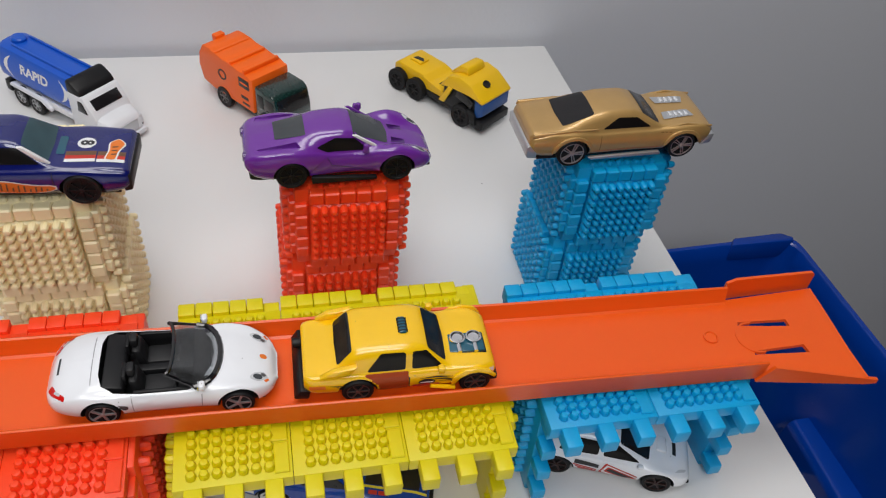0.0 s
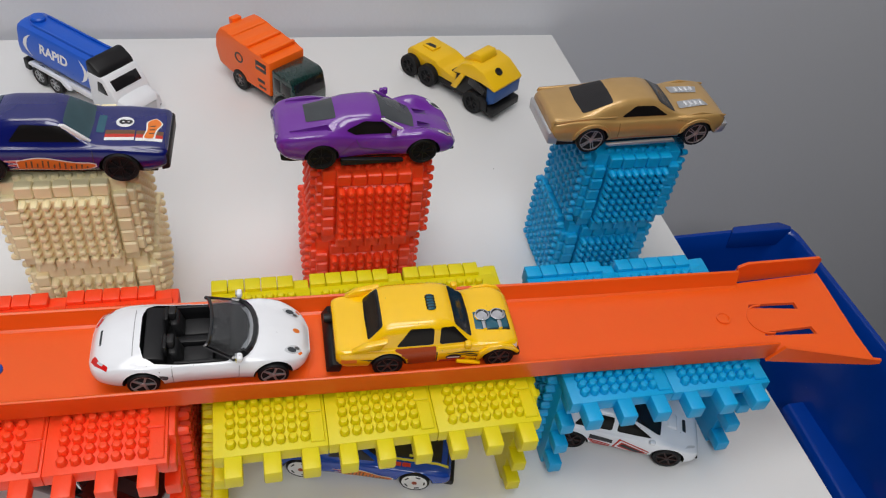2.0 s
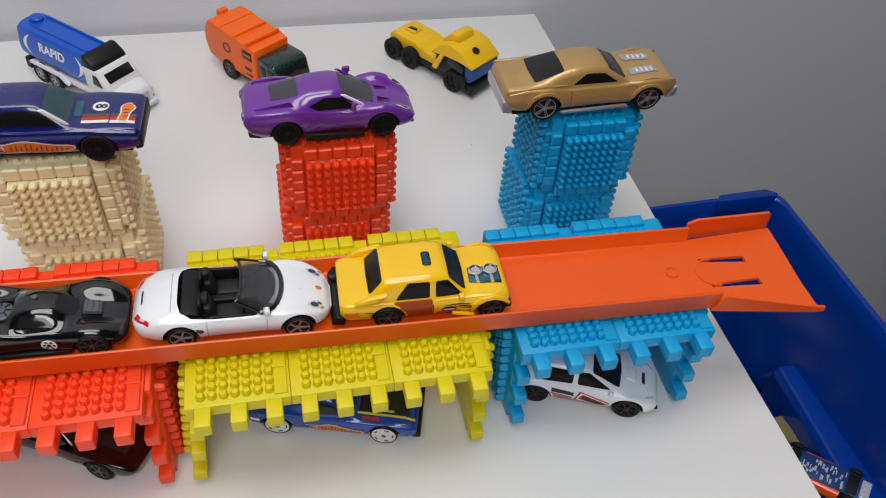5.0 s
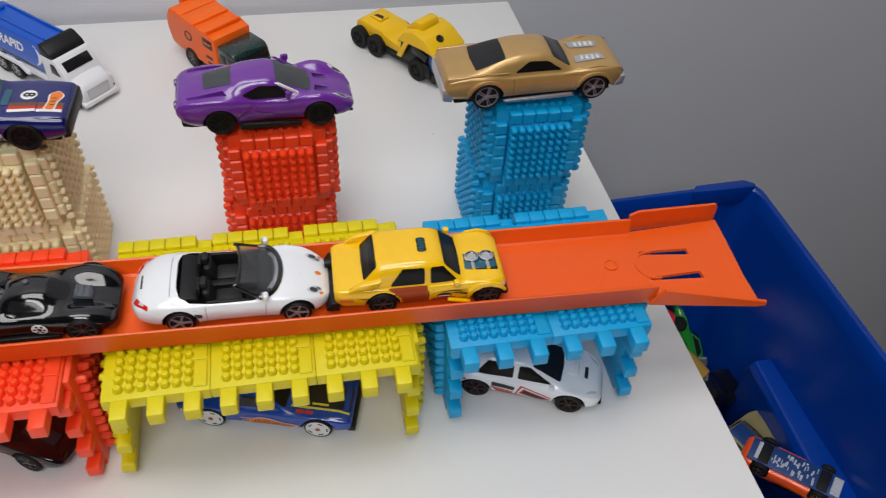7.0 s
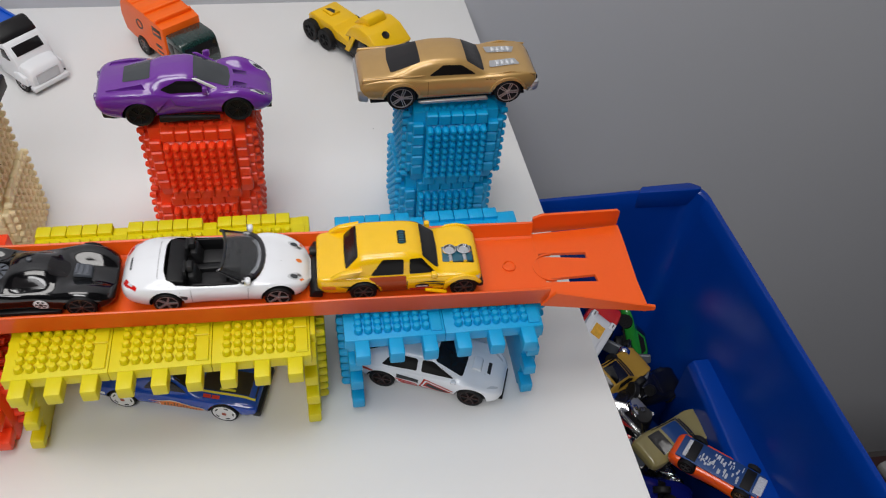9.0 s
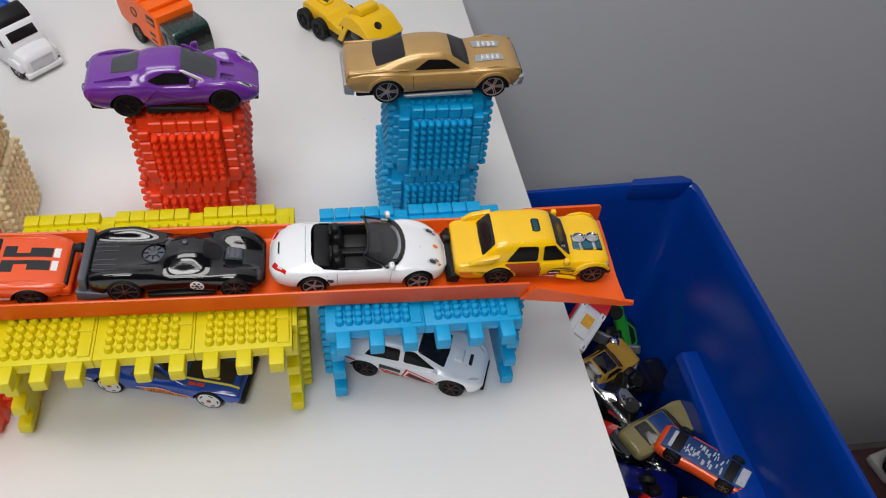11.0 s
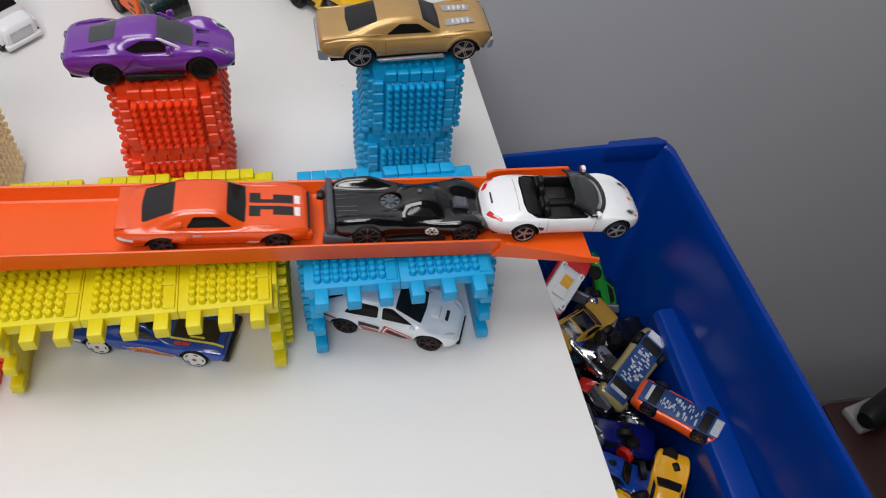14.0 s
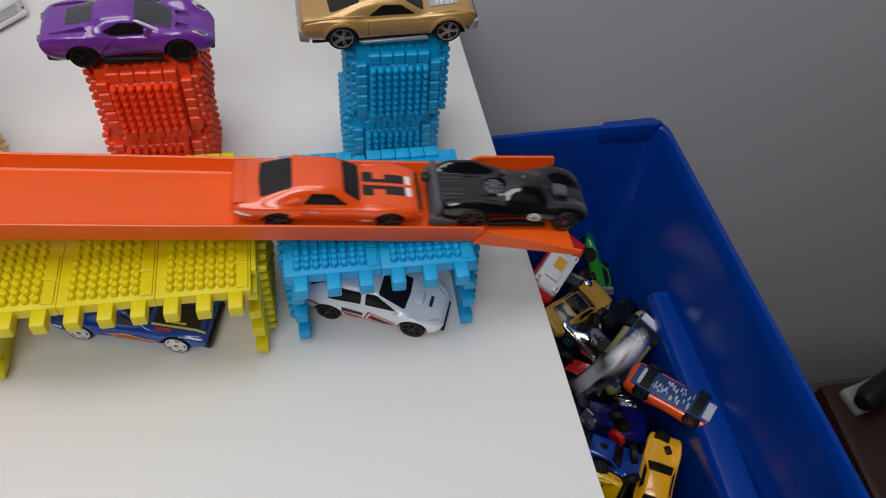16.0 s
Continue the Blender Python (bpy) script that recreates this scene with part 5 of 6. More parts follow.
def build_navy(m):
    sh = dict(W=[(-37, 12.2), (-34, 13.4), (-20, 14.0), (-4, 13.5), (12, 13.6), (22, 14.0), (30, 13.5), (33.5, 13.0), (34.6, 12.4)],
              ZB=[(-37, 6), (-33, 3.4), (28, 3), (34.6, 5)], ZM=[(-37, 10), (0, 8.6), (34.6, 9)],
              ZS=[(-37, 13.4), (-26, 14.6), (0, 13.8), (18, 13.9), (34.6, 12.2)],
              ZT=[(-37, 14.8), (-34, 16.2), (-27, 16.6), (-15, 22.8), (-11, 23.6), (0, 23.8), (3.6, 22.6), (11.6, 15.8), (13, 15.2), (26, 14.8), (33, 13.9), (34.6, 12.8)],
              WR=[(-37, 11), (-26, 10.6), (-13, 8.9), (3, 8.9), (12, 11), (34.6, 11.4)], CR=[(-37, 0.4), (-13, 1.0), (3, 1.0), (13, 0.35), (34.6, 0.3)], END=1.4)
    ob, sk, body = car("stock_car", "dark blue toy stock car with a flame print and striped bonnet", M_NAVY, sh, (-20.0, 20.0), 14.0, 5.9, M_BLACK, m, 8, face=0.76, star=0.035)
    sk.glaze(ob, (4.2, 11.2, 8.0, 10.0), (-15.4, -25.6, 7.8, 9.4), [[(-12.0, 16.2), (9.2, 15.8), (2.8, 21.2), (-8.0, 21.6)]], M_TEALG, M_GLASSW)
    flame_word(sk, ob, -16, 12.5, 5.0, 10.0, "r")
    sk.disc("roundel", 20.8, 1.4, 2.8, 3.0, "t", M_PWHITE, ob, "white number roundel", n=28)
    sk.text("8", 20.8, 1.4, 5.4, "t", M_PBLK, ob, -90)
    sk.shape("cowl_vent", [(12.6, -5.0), (15.0, -5.0), (15.0, 5.0), (12.6, 5.0)], "t", M_TEAL, ob, "blue cowl vent", rad=0.5)
    for y0, y1, mt in ((-3.4, -5.6, M_PBRN), (-5.6, -7.4, M_PRED), (-7.4, -9.0, M_PWHITE)):
        for a, b in ((15.4, 24.4), (24.8, 33.0)):
            sk.patch("bonnet_stripe", [(a, y0), (b, y0 + 0.3), (b, y1 + 0.3), (a, y1)], "t", mt, ob, 5)
    for grow, mt, lift in ((0.45, M_PWHITE, 0.2), (0.0, M_PORG, 0.3)):
        sk.shape("bonnet_flame", [(27.2 - grow, -7.6 - grow), (30.2 + grow, -7.8 - grow), (30.6 + grow, -3.0), (32.4 + grow, 1.2), (30.4, 4.0 + grow), (27.8 - grow, 1.6), (28.2 - grow, -3.0)], "t", mt, ob, "orange flame print", lift, 1.2)
    for k in range(3):
        sk.patch("flame_bar", [(28.8, -5.4 + 2.0 * k), (30.4, -5.0 + 2.0 * k), (30.4, -4.4 + 2.0 * k), (28.8, -4.8 + 2.0 * k)], "t", M_PBRN, ob, 2, lift=0.38)
    sk.patch("name_bar", [(18.0, 10.6), (22.6, 10.6), (22.6, 11.8), (18.0, 11.8)], "r", M_PWHITE, ob, 3)
    sk.patch("door_seam", [(12.0, 4.6), (12.25, 4.6), (12.25, 13.4), (12.0, 13.4)], "r", M_PBLK, ob, 5)
    for a, mt in ((-36.0, M_PWHITE), (-34.0, M_PRED), (-32.0, M_PBRN)):
        sk.patch("tail_stripe", [(a, 8.0), (a + 2.0, 8.0), (a + 2.0, 13.0), (a, 13.0)], "r", mt, ob, 4)
    part("front_bumper", mm(prism([(32.0, 4.0), (34.9, 4.8), (35.2, 11.0), (34.0, 11.8)], -12.4, 12.4, "y", 0.7)), M_BLACK, ob)
    part("screen_edge", mm(prism([(9.6, 15.4), (12.0, 15.4), (5.0, 22.4), (3.4, 22.4)], -10.6, -9.4, "y", 0.25)), M_PWHITE, ob, "white windscreen pillar")
    return ob


# ---- the cars under the bridges ----
def build_blue_low(m):
    sh = dict(W=[(-33, 11.4), (-30, 12.8), (-18, 13.6), (0, 13.1), (18, 13.6), (28, 13.0), (32, 12.2)],
              ZB=[(-33, 5.4), (-28, 3), (27, 3), (32, 5)], ZS=[(-33, 11.6), (-18, 12.6), (0, 11.8), (18, 12.0), (32, 10)],
              ZT=[(-33, 12.8), (-31, 14.2), (-26, 14.6), (-14, 19.9), (-8, 20.8), (-1, 20.4), (8.4, 13.8), (10, 13.4), (27, 12.6), (32, 10.8)],
              WR=[(-33, 10.2), (-24, 10), (-13, 8.6), (0, 8.8), (9, 10.8), (32, 10.8)], CR=0.6, END=1.6)
    ob, sk, body = car("hot_rod", "blue toy muscle car with white wheels under the yellow bridge", M_BLUEP, sh, (-19.8, 19.8), 13.6, 5.5, M_PWHITE, m, 0, face=0.86)
    sk.glaze(ob, (0.2, 7.8, 8.0, 10.0), (-14.4, -24.6, 7.6, 9.0), [[(-11.0, 14.0), (5.6, 13.8), (0.0, 18.4), (-7.6, 18.6)]], M_GLASS)
    flame_word(sk, ob, -9, 12, 4.6, 9.0, "r")
    for a in (15.0, 18.6):
        sk.shape("stripe", [(a - 2, 5.2), (a + 0.8, 5.2), (a + 3.0, 9.4), (a, 9.4)], "r", M_PRED, ob, rad=0.2)
    sk.patch("bonnet_stripe", [(9.5, -7.6), (31, -7.6), (31, -8.6), (9.5, -8.6)], "t", M_PYEL, ob, 6, lift=0.2)
    sk.patch("bonnet_panel", [(10, 4), (31, 4), (31, -7.2), (10, -7.2)], "t", M_PBLK, ob, 6)
    sk.patch("name_bar", [(17, -5.6), (23, -5.6), (23, -6.6), (17, -6.6)], "t", M_PYEL, ob, 3, lift=0.22)
    for a in (11.6, 14.9):
        sk.patch("bonnet_panel", [(a, -9.4), (a + 2.9, -9.4), (a + 2.9, -11.0), (a, -11.0)], "t", M_PRED, ob, 3, lift=0.2)
    sk.patch("name_bar", [(-31, 7.8), (-24.0, 7.8), (-24.0, 9.4), (-31, 9.4)], "r", M_PWHITE, ob, 3)
    part("front_bumper", mm(box(30.0, 33.4, -12, 12, 4.4, 7.6, 0.7)), M_BLACK, ob)
    return ob


def build_white_hatch(m):
    sh = dict(W=[(-30, 11.0), (-27, 12.9), (-18, 14.0), (-4, 13.3), (8, 13.3), (18, 14.0), (25, 12.9), (28.5, 10.8), (30, 8.8)],
              ZB=[(-30, 5.6), (-26, 3), (26, 2.8), (30, 4)], ZM=[(-30, 9), (0, 7.6), (30, 5.6)], ZS=[(-30, 12.8), (-18, 14.2), (0, 13.0), (17, 12.9), (25, 10.4), (30, 7.2)],
              ZT=[(-30, 13.8), (-28.5, 16.2), (-25, 18.2), (-19, 21.4), (-12, 22.5), (-3, 22.3), (2, 21.2), (14.5, 14.6), (17, 13.8), (24, 11.6), (28, 9.4), (30, 7.8)],
              WR=[(-30, 8.6), (-20, 8.8), (0, 8.8), (14, 10), (24, 8.6), (30, 6.2)], CR=[(-30, 0.6), (-10, 1.2), (4, 1.2), (16, 0.7), (30, 0.5)], END=2.6)
    ob, sk, body = car("hatchback", "white toy hatchback with red arrow print under the blue bridge", M_WHITE, sh, (-17.9, 17.9), 13.8, 5.5, M_RIMD, m, 6, face=0.74)
    sk.glaze(ob, (2.4, 13.6, 8.0, 9.2), (-20.0, -26.6, 7.2, 8.0), [[(-18.5, 15.2), (-4.4, 14.6), (-4.4, 20.2), (-14.5, 20.6)], [(-2.6, 14.6), (10.6, 14.2), (1.4, 20.0), (-2.6, 20.2)]], M_GLASS, M_GLASSW)
    for k, (mt, lift) in enumerate(((M_PRED, 0.14), (M_PWHITE, 0.2), (M_PRED, 0.26), (M_PBLK, 0.32))):
        q = 0.75 * k
        sk.shape("arrow_print", [(-3.0 + q * 1.2, 6.0 + q), (7.4 - q * 0.4, 3.6 + q * 0.9), (14.6 - q * 2.4, 6.6), (-1.0 + q * 0.8, 12.0 - q)], "r", mt, ob, "", lift, 0.3)
    for k in range(3):
        sk.patch("tail_slash", [(-12.0 + k, 8.6 - 1.2 * k), (-3.6, 6.8 - 1.1 * k), (-3.6, 7.5 - 1.1 * k), (-12.4 + k, 9.5 - 1.2 * k)], "r", M_PRED, ob, 4)
    sk.patch("name_bar", [(-12, 9.8), (-3.2, 8.6), (-3.2, 10.6), (-12, 12.2)], "r", M_PBLK, ob, 4, lift=0.2)
    sk.shape("tail_mark", [(-27, 10.6), (-21, 10.4), (-22, 11.6), (-27, 11.8)], "r", M_PRED, ob, rad=0.3)
    for s in (-1, 1):
        sk.shape("headlight", [(23.4, s * 10.8), (27.6, s * 8.2), (28.2, s * 6.6), (25.0, s * 8.4)], "t", M_LENS, ob, "clear headlight", rad=0.6)
        part("wing_mirror", mm(box(9.6, 11.6, s * 13.2 - 1.0, s * 13.2 + 1.0, 13.6, 15.4, 0.6)), M_WHITE, ob)
    sk.shape("bonnet_slot", [(22.6, -3.0), (24.0, -3.2), (24.0, 3.2), (22.6, 3.0)], "t", M_PBLK, ob, rad=0.4)
    part("splitter", mm(box(25, 30.6, -8.4, 8.4, 2.2, 3.4, 0.5)), M_BLACK, ob)
    part("bonnet_scoop", mm(prism([(15.5, 12.8), (20.5, 12.4), (20.0, 14.2), (17.0, 14.8)], -3.5, 3.5, "y", 0.6)), M_WHITE, ob)
    return ob


SALOON = dict(W=[(-33, 11), (-29, 12.9), (-18, 13.7), (0, 13.2), (19, 13.7), (28, 12.6), (32, 10.6)], ZB=[(-33, 5.4), (-28, 2.8), (27, 2.8), (32, 4.4)],
              ZS=[(-33, 11.4), (-18, 12.8), (0, 11.9), (18, 12.2), (28, 10.4), (32, 8)],
              ZT=[(-33, 12.4), (-31, 13.8), (-23, 14.4), (-14, 19.2), (-8, 20.2), (1, 19.8), (10.5, 13.8), (13, 13.2), (27, 11.2), (32, 8.6)],
              WR=[(-33, 9.4), (-23, 10), (-12, 8.8), (2, 8.8), (11, 10.4), (32, 8.6)], CR=0.7)


def build_black_low(m):
    ob, sk, body = car("saloon", "gloss black toy car under the red bridge", M_TBLK, SALOON, (-19.5, 19.5), 13.8, 5.4, M_RIMG, m, 5)
    sk.glaze(ob, (2.6, 9.8, 8.0, 9.6), (-14.4, -22, 7.6, 9.0), [[(-11.0, 14.0), (7.4, 13.8), (1.8, 17.8), (-8.6, 18.2)]], M_GLASS)
    sk.patch("bonnet_print", [(14, -6), (27, -6), (27, -1), (14, -1)], "t", M_PBLK, ob, 5)
    for s in (-1, 1):
        sk.shape("flame_print", [(6, 6.0), (18, 8.0), (27, 9.4), (16, 9.6)], "r" if s < 0 else "l", M_COPPER, ob, "copper flame print", rad=0.5)
    return ob


taxi = resize(build_taxi(pose(0, 0, 0)), 0.96, 0.94, 0.87, 0.9)
convertible = resize(build_convertible(pose(0, 0, 0)), 0.92, 0.95, 0.9, 0.86)
black_racer = resize(build_black_car(pose(0, 0, 0)), 0.98, 0.95, 0.8, 0.95)
muscle_car = resize(build_orange_car(pose(0, 0, 0)), 1.0, 0.96, 0.8, 0.88)
resize(build_purple(pose(0.0932, 0.3675, 0.0757, 0, 0, 2)), 1.0, 0.92, 1.0, 1.0)
resize(build_gold(pose(0.1968, 0.3675, 0.0790, 0, -1, 1)), 1.0, 0.9, 0.92, 0.93)
resize(build_navy(pose(-0.0080, 0.3605, 0.0812, 0, 0, -3.5)), 1.0, 0.92, 0.9, 0.95)


def beside(a, b, half):
    """The pose of a car whose near wheels touch the table at a (rear) and b (front)."""
    d = Vector((b[0] - a[0], b[1] - a[1]))
    n = Vector((-d.y, d.x)).normalized() * half
    return pose((a[0] + b[0]) / 2 + n.x, (a[1] + b[1]) / 2 + n.y, 0, 0, 0, math.degrees(math.atan2(d.y, d.x)))


resize(build_blue_low(beside((0.0615, 0.2788), (0.0997, 0.2682), 0.0122)), 1.0, 0.9, 0.88, 0.95)
resize(build_white_hatch(beside((0.1605, 0.2775), (0.1940, 0.2646), 0.0124)), 1.0, 0.9, 0.88, 0.95)
resize(build_black_low(pose(-0.012, 0.290, 0, 0, 0, -28)), 1.0, 0.9, 0.88, 0.95)

# ---- the bin ----
def build_bin():
    ob = thing("storage_bin", "deep blue plastic storage bin half full of toy cars", "storage bin", pose(0, 0, 0))
    rim = [(0.12, 0.02), (0.4180, 0.02), (0.3920, 0.4620), (0.12, 0.4500)]

    def ring(z, inset, r=0.013, n=6):
        pts = []
        c = [Vector(p) for p in rim]
        mid = sum(c, Vector((0, 0))) / 4
        c = [p + Vector((-inset if p.x > mid.x else inset, -inset if p.y > mid.y else inset)) for p in c]
        for i in range(4):
            a, b, d = c[i - 1], c[i], c[(i + 1) % 4]
            p, q = b + (a - b).normalized() * r, b + (d - b).normalized() * r
            for k in range(n + 1):
                u = k / n
                pts.append((1 - u) ** 2 * p + 2 * u * (1 - u) * b + u * u * q)
        return [(p.x, p.y, z) for p in pts]

    def shell(rings):
        bm = bmesh.new()
        vs = [[bm.verts.new(p) for p in r] for r in rings]
        n = len(vs[0])
        for a, b in zip(vs, vs[1:]):
            for i in range(n):
                bm.faces.new((a[i], a[(i + 1) % n], b[(i + 1) % n], b[i]))
        return bm, vs

    zt, zb = -0.078, FLOOR_Z
    bm, vs = shell([ring(zb, 0.07), ring(zt - 0.008, 0.002), ring(zt - 0.008, -0.002), ring(zt - 0.001, -0.002), ring(zt, -0.0014), ring(zt, 0.001), ring(zt - 0.001, 0.002), ring(zt - 0.012, 0.004), ring(zb + 0.004, 0.072)])
    bm.faces.new(vs[0])
    bm.faces.new(vs[-1][::-1])
    part("tub", bm, M_BIN, ob)
    part("ledge", prism([(0.3730, -0.156), (0.3760, -0.151), (0.3930, -0.151), (0.3880, -0.295), (0.3700, -0.295)], 0.05, 0.375, "y", 0.0015), M_BIN, ob)
    part("clip", prism([(0.346, 0.4560), (0.350, 0.4625), (0.384, 0.4640), (0.391, 0.4590), (0.389, 0.4560)], zt - 0.012, zt + 0.0025, "z", 0.0015), M_BIN, ob, "raised clip on the rim")
    return ob


build_bin()


# ---- trucks at the back ----
def axle(ob, x, half, r, rim, tw=3.4):
    for s in (-1, 1):
        wheel(ob, x, s * (half - tw / 2), r, rim, 6, tw, 0.6)


def build_tanker(m):
    ob = thing("tanker_truck", "blue and white toy tanker truck parked near the wall", "toy truck", m)
    tank = part("tank", hull([(-42, 16, 23, 31, 7.5), (-41, 14.5, 24, 33, 10.2), (-38, 13.5, 24.5, 34.0, 11.4), (0, 13.5, 24.5, 34.0, 11.4), (14, 13.5, 24.5, 34.0, 11.4), (15, 14, 24, 33, 11)], 24), M_TANK, ob, "glossy blue tank")
    part("rail", mm(box(-34, 12, -6.2, -5.2, 33.0, 34.8, 0.4)), M_TANK, ob)
    part("rail", mm(box(-34, 12, 5.2, 6.2, 33.0, 34.8, 0.4)), M_TANK, ob)
    part("hatch", mm(lathe([(4.2, 33), (4.2, 35.4), (3.4, 36.2)], 18, "z")), M_TANK, ob, m=pose(-35 * MM, 0, 0))
    part("cab_fairing", mm(prism([(12, 20), (25, 20), (21.5, 30.5), (15.5, 34.5), (12, 34.5)], -11.8, 11.8, "y", 1.4)), M_BLACK, ob, "black wind fairing")
    part("cab", mm(prism([(12, 5), (31, 5), (31, 16.5), (28.5, 21.5), (23.5, 28), (12, 28)], -12.2, 12.2, "y", 1.2)), M_TWHT, ob)
    part("bonnet", hull([(27, 4.5, 15.5, 18.0, 12.0), (32, 4.0, 15.0, 17.4, 12.0), (37, 4.0, 13.4, 15.8, 11.4), (39, 5.0, 11.5, 13.2, 10.2)], 14), M_TWHT, ob)
    part("windscreen", mm(prism([(28.4, 20.6), (29.1, 21.0), (25.6, 26.0), (25.0, 25.4)], -9.0, 9.0, "y", 0.2)), M_GLASS, ob)
    for s in (-1, 1):
        part("side_window", mm(prism([(19, 18.5), (26.0, 18.5), (23.0, 25.0), (20, 25.0)], s * 12.3 - 0.3, s * 12.3 + 0.3, "y", 0.2)), M_GLASS, ob)
        part("tank_skirt", mm(box(-36, 12, s * 10 - 1.2, s * 10 + 1.2, 7.5, 11.5, 0.8)), M_TWHT, ob)
        part("mudguard", mm(prism([(-35, 11.0), (-34, 13.0), (-9, 13.4), (-5, 9.5), (-3, 9.5), (-3, 7.5), (-6, 7.5), (-10, 11.6)], s * 12.4 - 1.0, s * 12.4 + 1.0, "y", 0.5)), M_TWHT, ob)
        part("front_wing", mm(prism([(25, 6), (26, 11.5), (31, 13.0), (36, 11.5), (37, 6)], s * 12.2 - 1.2, s * 12.2 + 1.2, "y", 0.6)), M_TWHT, ob)
    part("chassis", mm(box(-40, 38, -8, 8, 3.5, 9.5, 0.8)), M_TWHT, ob)
    part("grille", mm(box(38.0, 39.6, -7.5, 7.5, 6.0, 12.4, 0.5)), M_SILVER, ob)
    part("front_bumper", mm(box(36.5, 40.6, -12.0, 12.2, 2.6, 5.6, 0.8)), M_TWHT, ob)
    part("rear_plate", mm(box(-42, -38, -11, 11, 4, 11, 0.5)), M_BLACK, ob)
    sk = Skin(tank)
    sk.text("RAPID", -14, 24.6, 7.6, "r", M_PWHITE, ob)
    for a, s in ((-31, -1), (5, 1)):
        bows = [(17.0 + k * 1.3, 5.0 * (1 - ((k - 5) / 5.2) ** 2) * s) for k in range(11)]
        for (b0, c0), (b1, c1) in zip(bows, bows[1:]):
            f0, f1 = abs(c0) * 0.26 + 0.1, abs(c1) * 0.26 + 0.1
            sk.patch("swoosh", [(a + c0 - f0, b0), (a + c0 + f0, b0), (a + c1 + f1, b1), (a + c1 - f1, b1)], "r", M_PWHITE, ob, 2)
    for x in (-27.5, -15.5, 31):
        axle(ob, x, 13.2, 5.8, M_SILVER)
    return ob


def build_garbage(m):
    ob = thing("garbage_truck", "orange and dark green toy garbage truck near the wall", "toy truck", m)
    body = part("hopper", mm(prism([(-33, 11), (-36, 21), (-35, 30), (-31, 37), (-24, 37.5), (-20, 35.5), (-12, 36), (-9, 34.5), (2, 35), (5, 33.5), (13, 33.5), (13, 9.0), (-24, 9.0)], -14, 14, "y", 1.0)), M_GORG, ob, "orange hopper body with roof ribs", 25)
    for x in (-22, -8, 4):
        part("roof_rib", mm(box(x, x + 2, -13.4, 13.4, 33.5, 36.4, 0.6)), M_GORG, ob)
    part("lifter", mm(box(-34.5, -30.5, -3.5, 3.5, 34.5, 39.0, 0.5)), M_GORG, ob)
    part("cab", mm(prism([(13.6, 5), (33, 5), (33, 16), (30.5, 27), (27.5, 29.5), (13.6, 29.5)], -13.2, 13.2, "y", 1.3)), M_GREEN, ob, "dark green cab")
    part("windscreen", mm(prism([(33.1, 16.5), (33.6, 16.8), (31.2, 26.6), (30.6, 26.2)], -11.4, 11.4, "y", 0.2)), M_GLASS, ob)
    for s in (-1, 1):
        part("side_window", mm(box(22.5, 29.8, s * 13.2 - 0.25, s * 13.2 + 0.25, 16.5, 25, 0.2)), M_GLASS, ob)
        part("side_window", mm(box(16, 21, s * 13.2 - 0.25, s * 13.2 + 0.25, 16.5, 25, 0.2)), M_GLASS, ob)
        part("sign_plate", mm(box(1.0, 10, s * 14 - 0.2, s * 14 + 0.2, 24.0, 30.5, 0.1)), M_PBLK, ob, "dark printed plate")
        part("sign_bar", mm(box(2.2, 8.8, s * 14.2 - 0.15, s * 14.2 + 0.15, 26.6, 27.8)), M_GORG, ob)
        part("round_print", mm(lathe([(3.6, 0.2), (3.6, -0.2), (2.6, -0.2), (2.6, 0.2)], 20, "y")), M_PBLK, ob, m=pose(-14 * MM, s * 14.05 * MM, 24 * MM))
        part("print_bar", mm(box(2.5, 8.5, s * 14 - 0.2, s * 14 + 0.2, 16, 18)), M_PBLK, ob)
        part("print_bar", mm(box(3.5, 9.5, s * 14 - 0.2, s * 14 + 0.2, 12, 13.4)), M_PBLK, ob)
    part("chassis", mm(box(-28, 32, -9, 9, 3.5, 8, 0.6)), M_BLACK, ob)
    part("front_bumper", mm(box(31, 35, -13, 13, 3, 7, 0.8)), M_GREEN, ob)
    for x in (-14, 23):
        axle(ob, x, 14.4, 6.2, M_RIMG)
    return ob


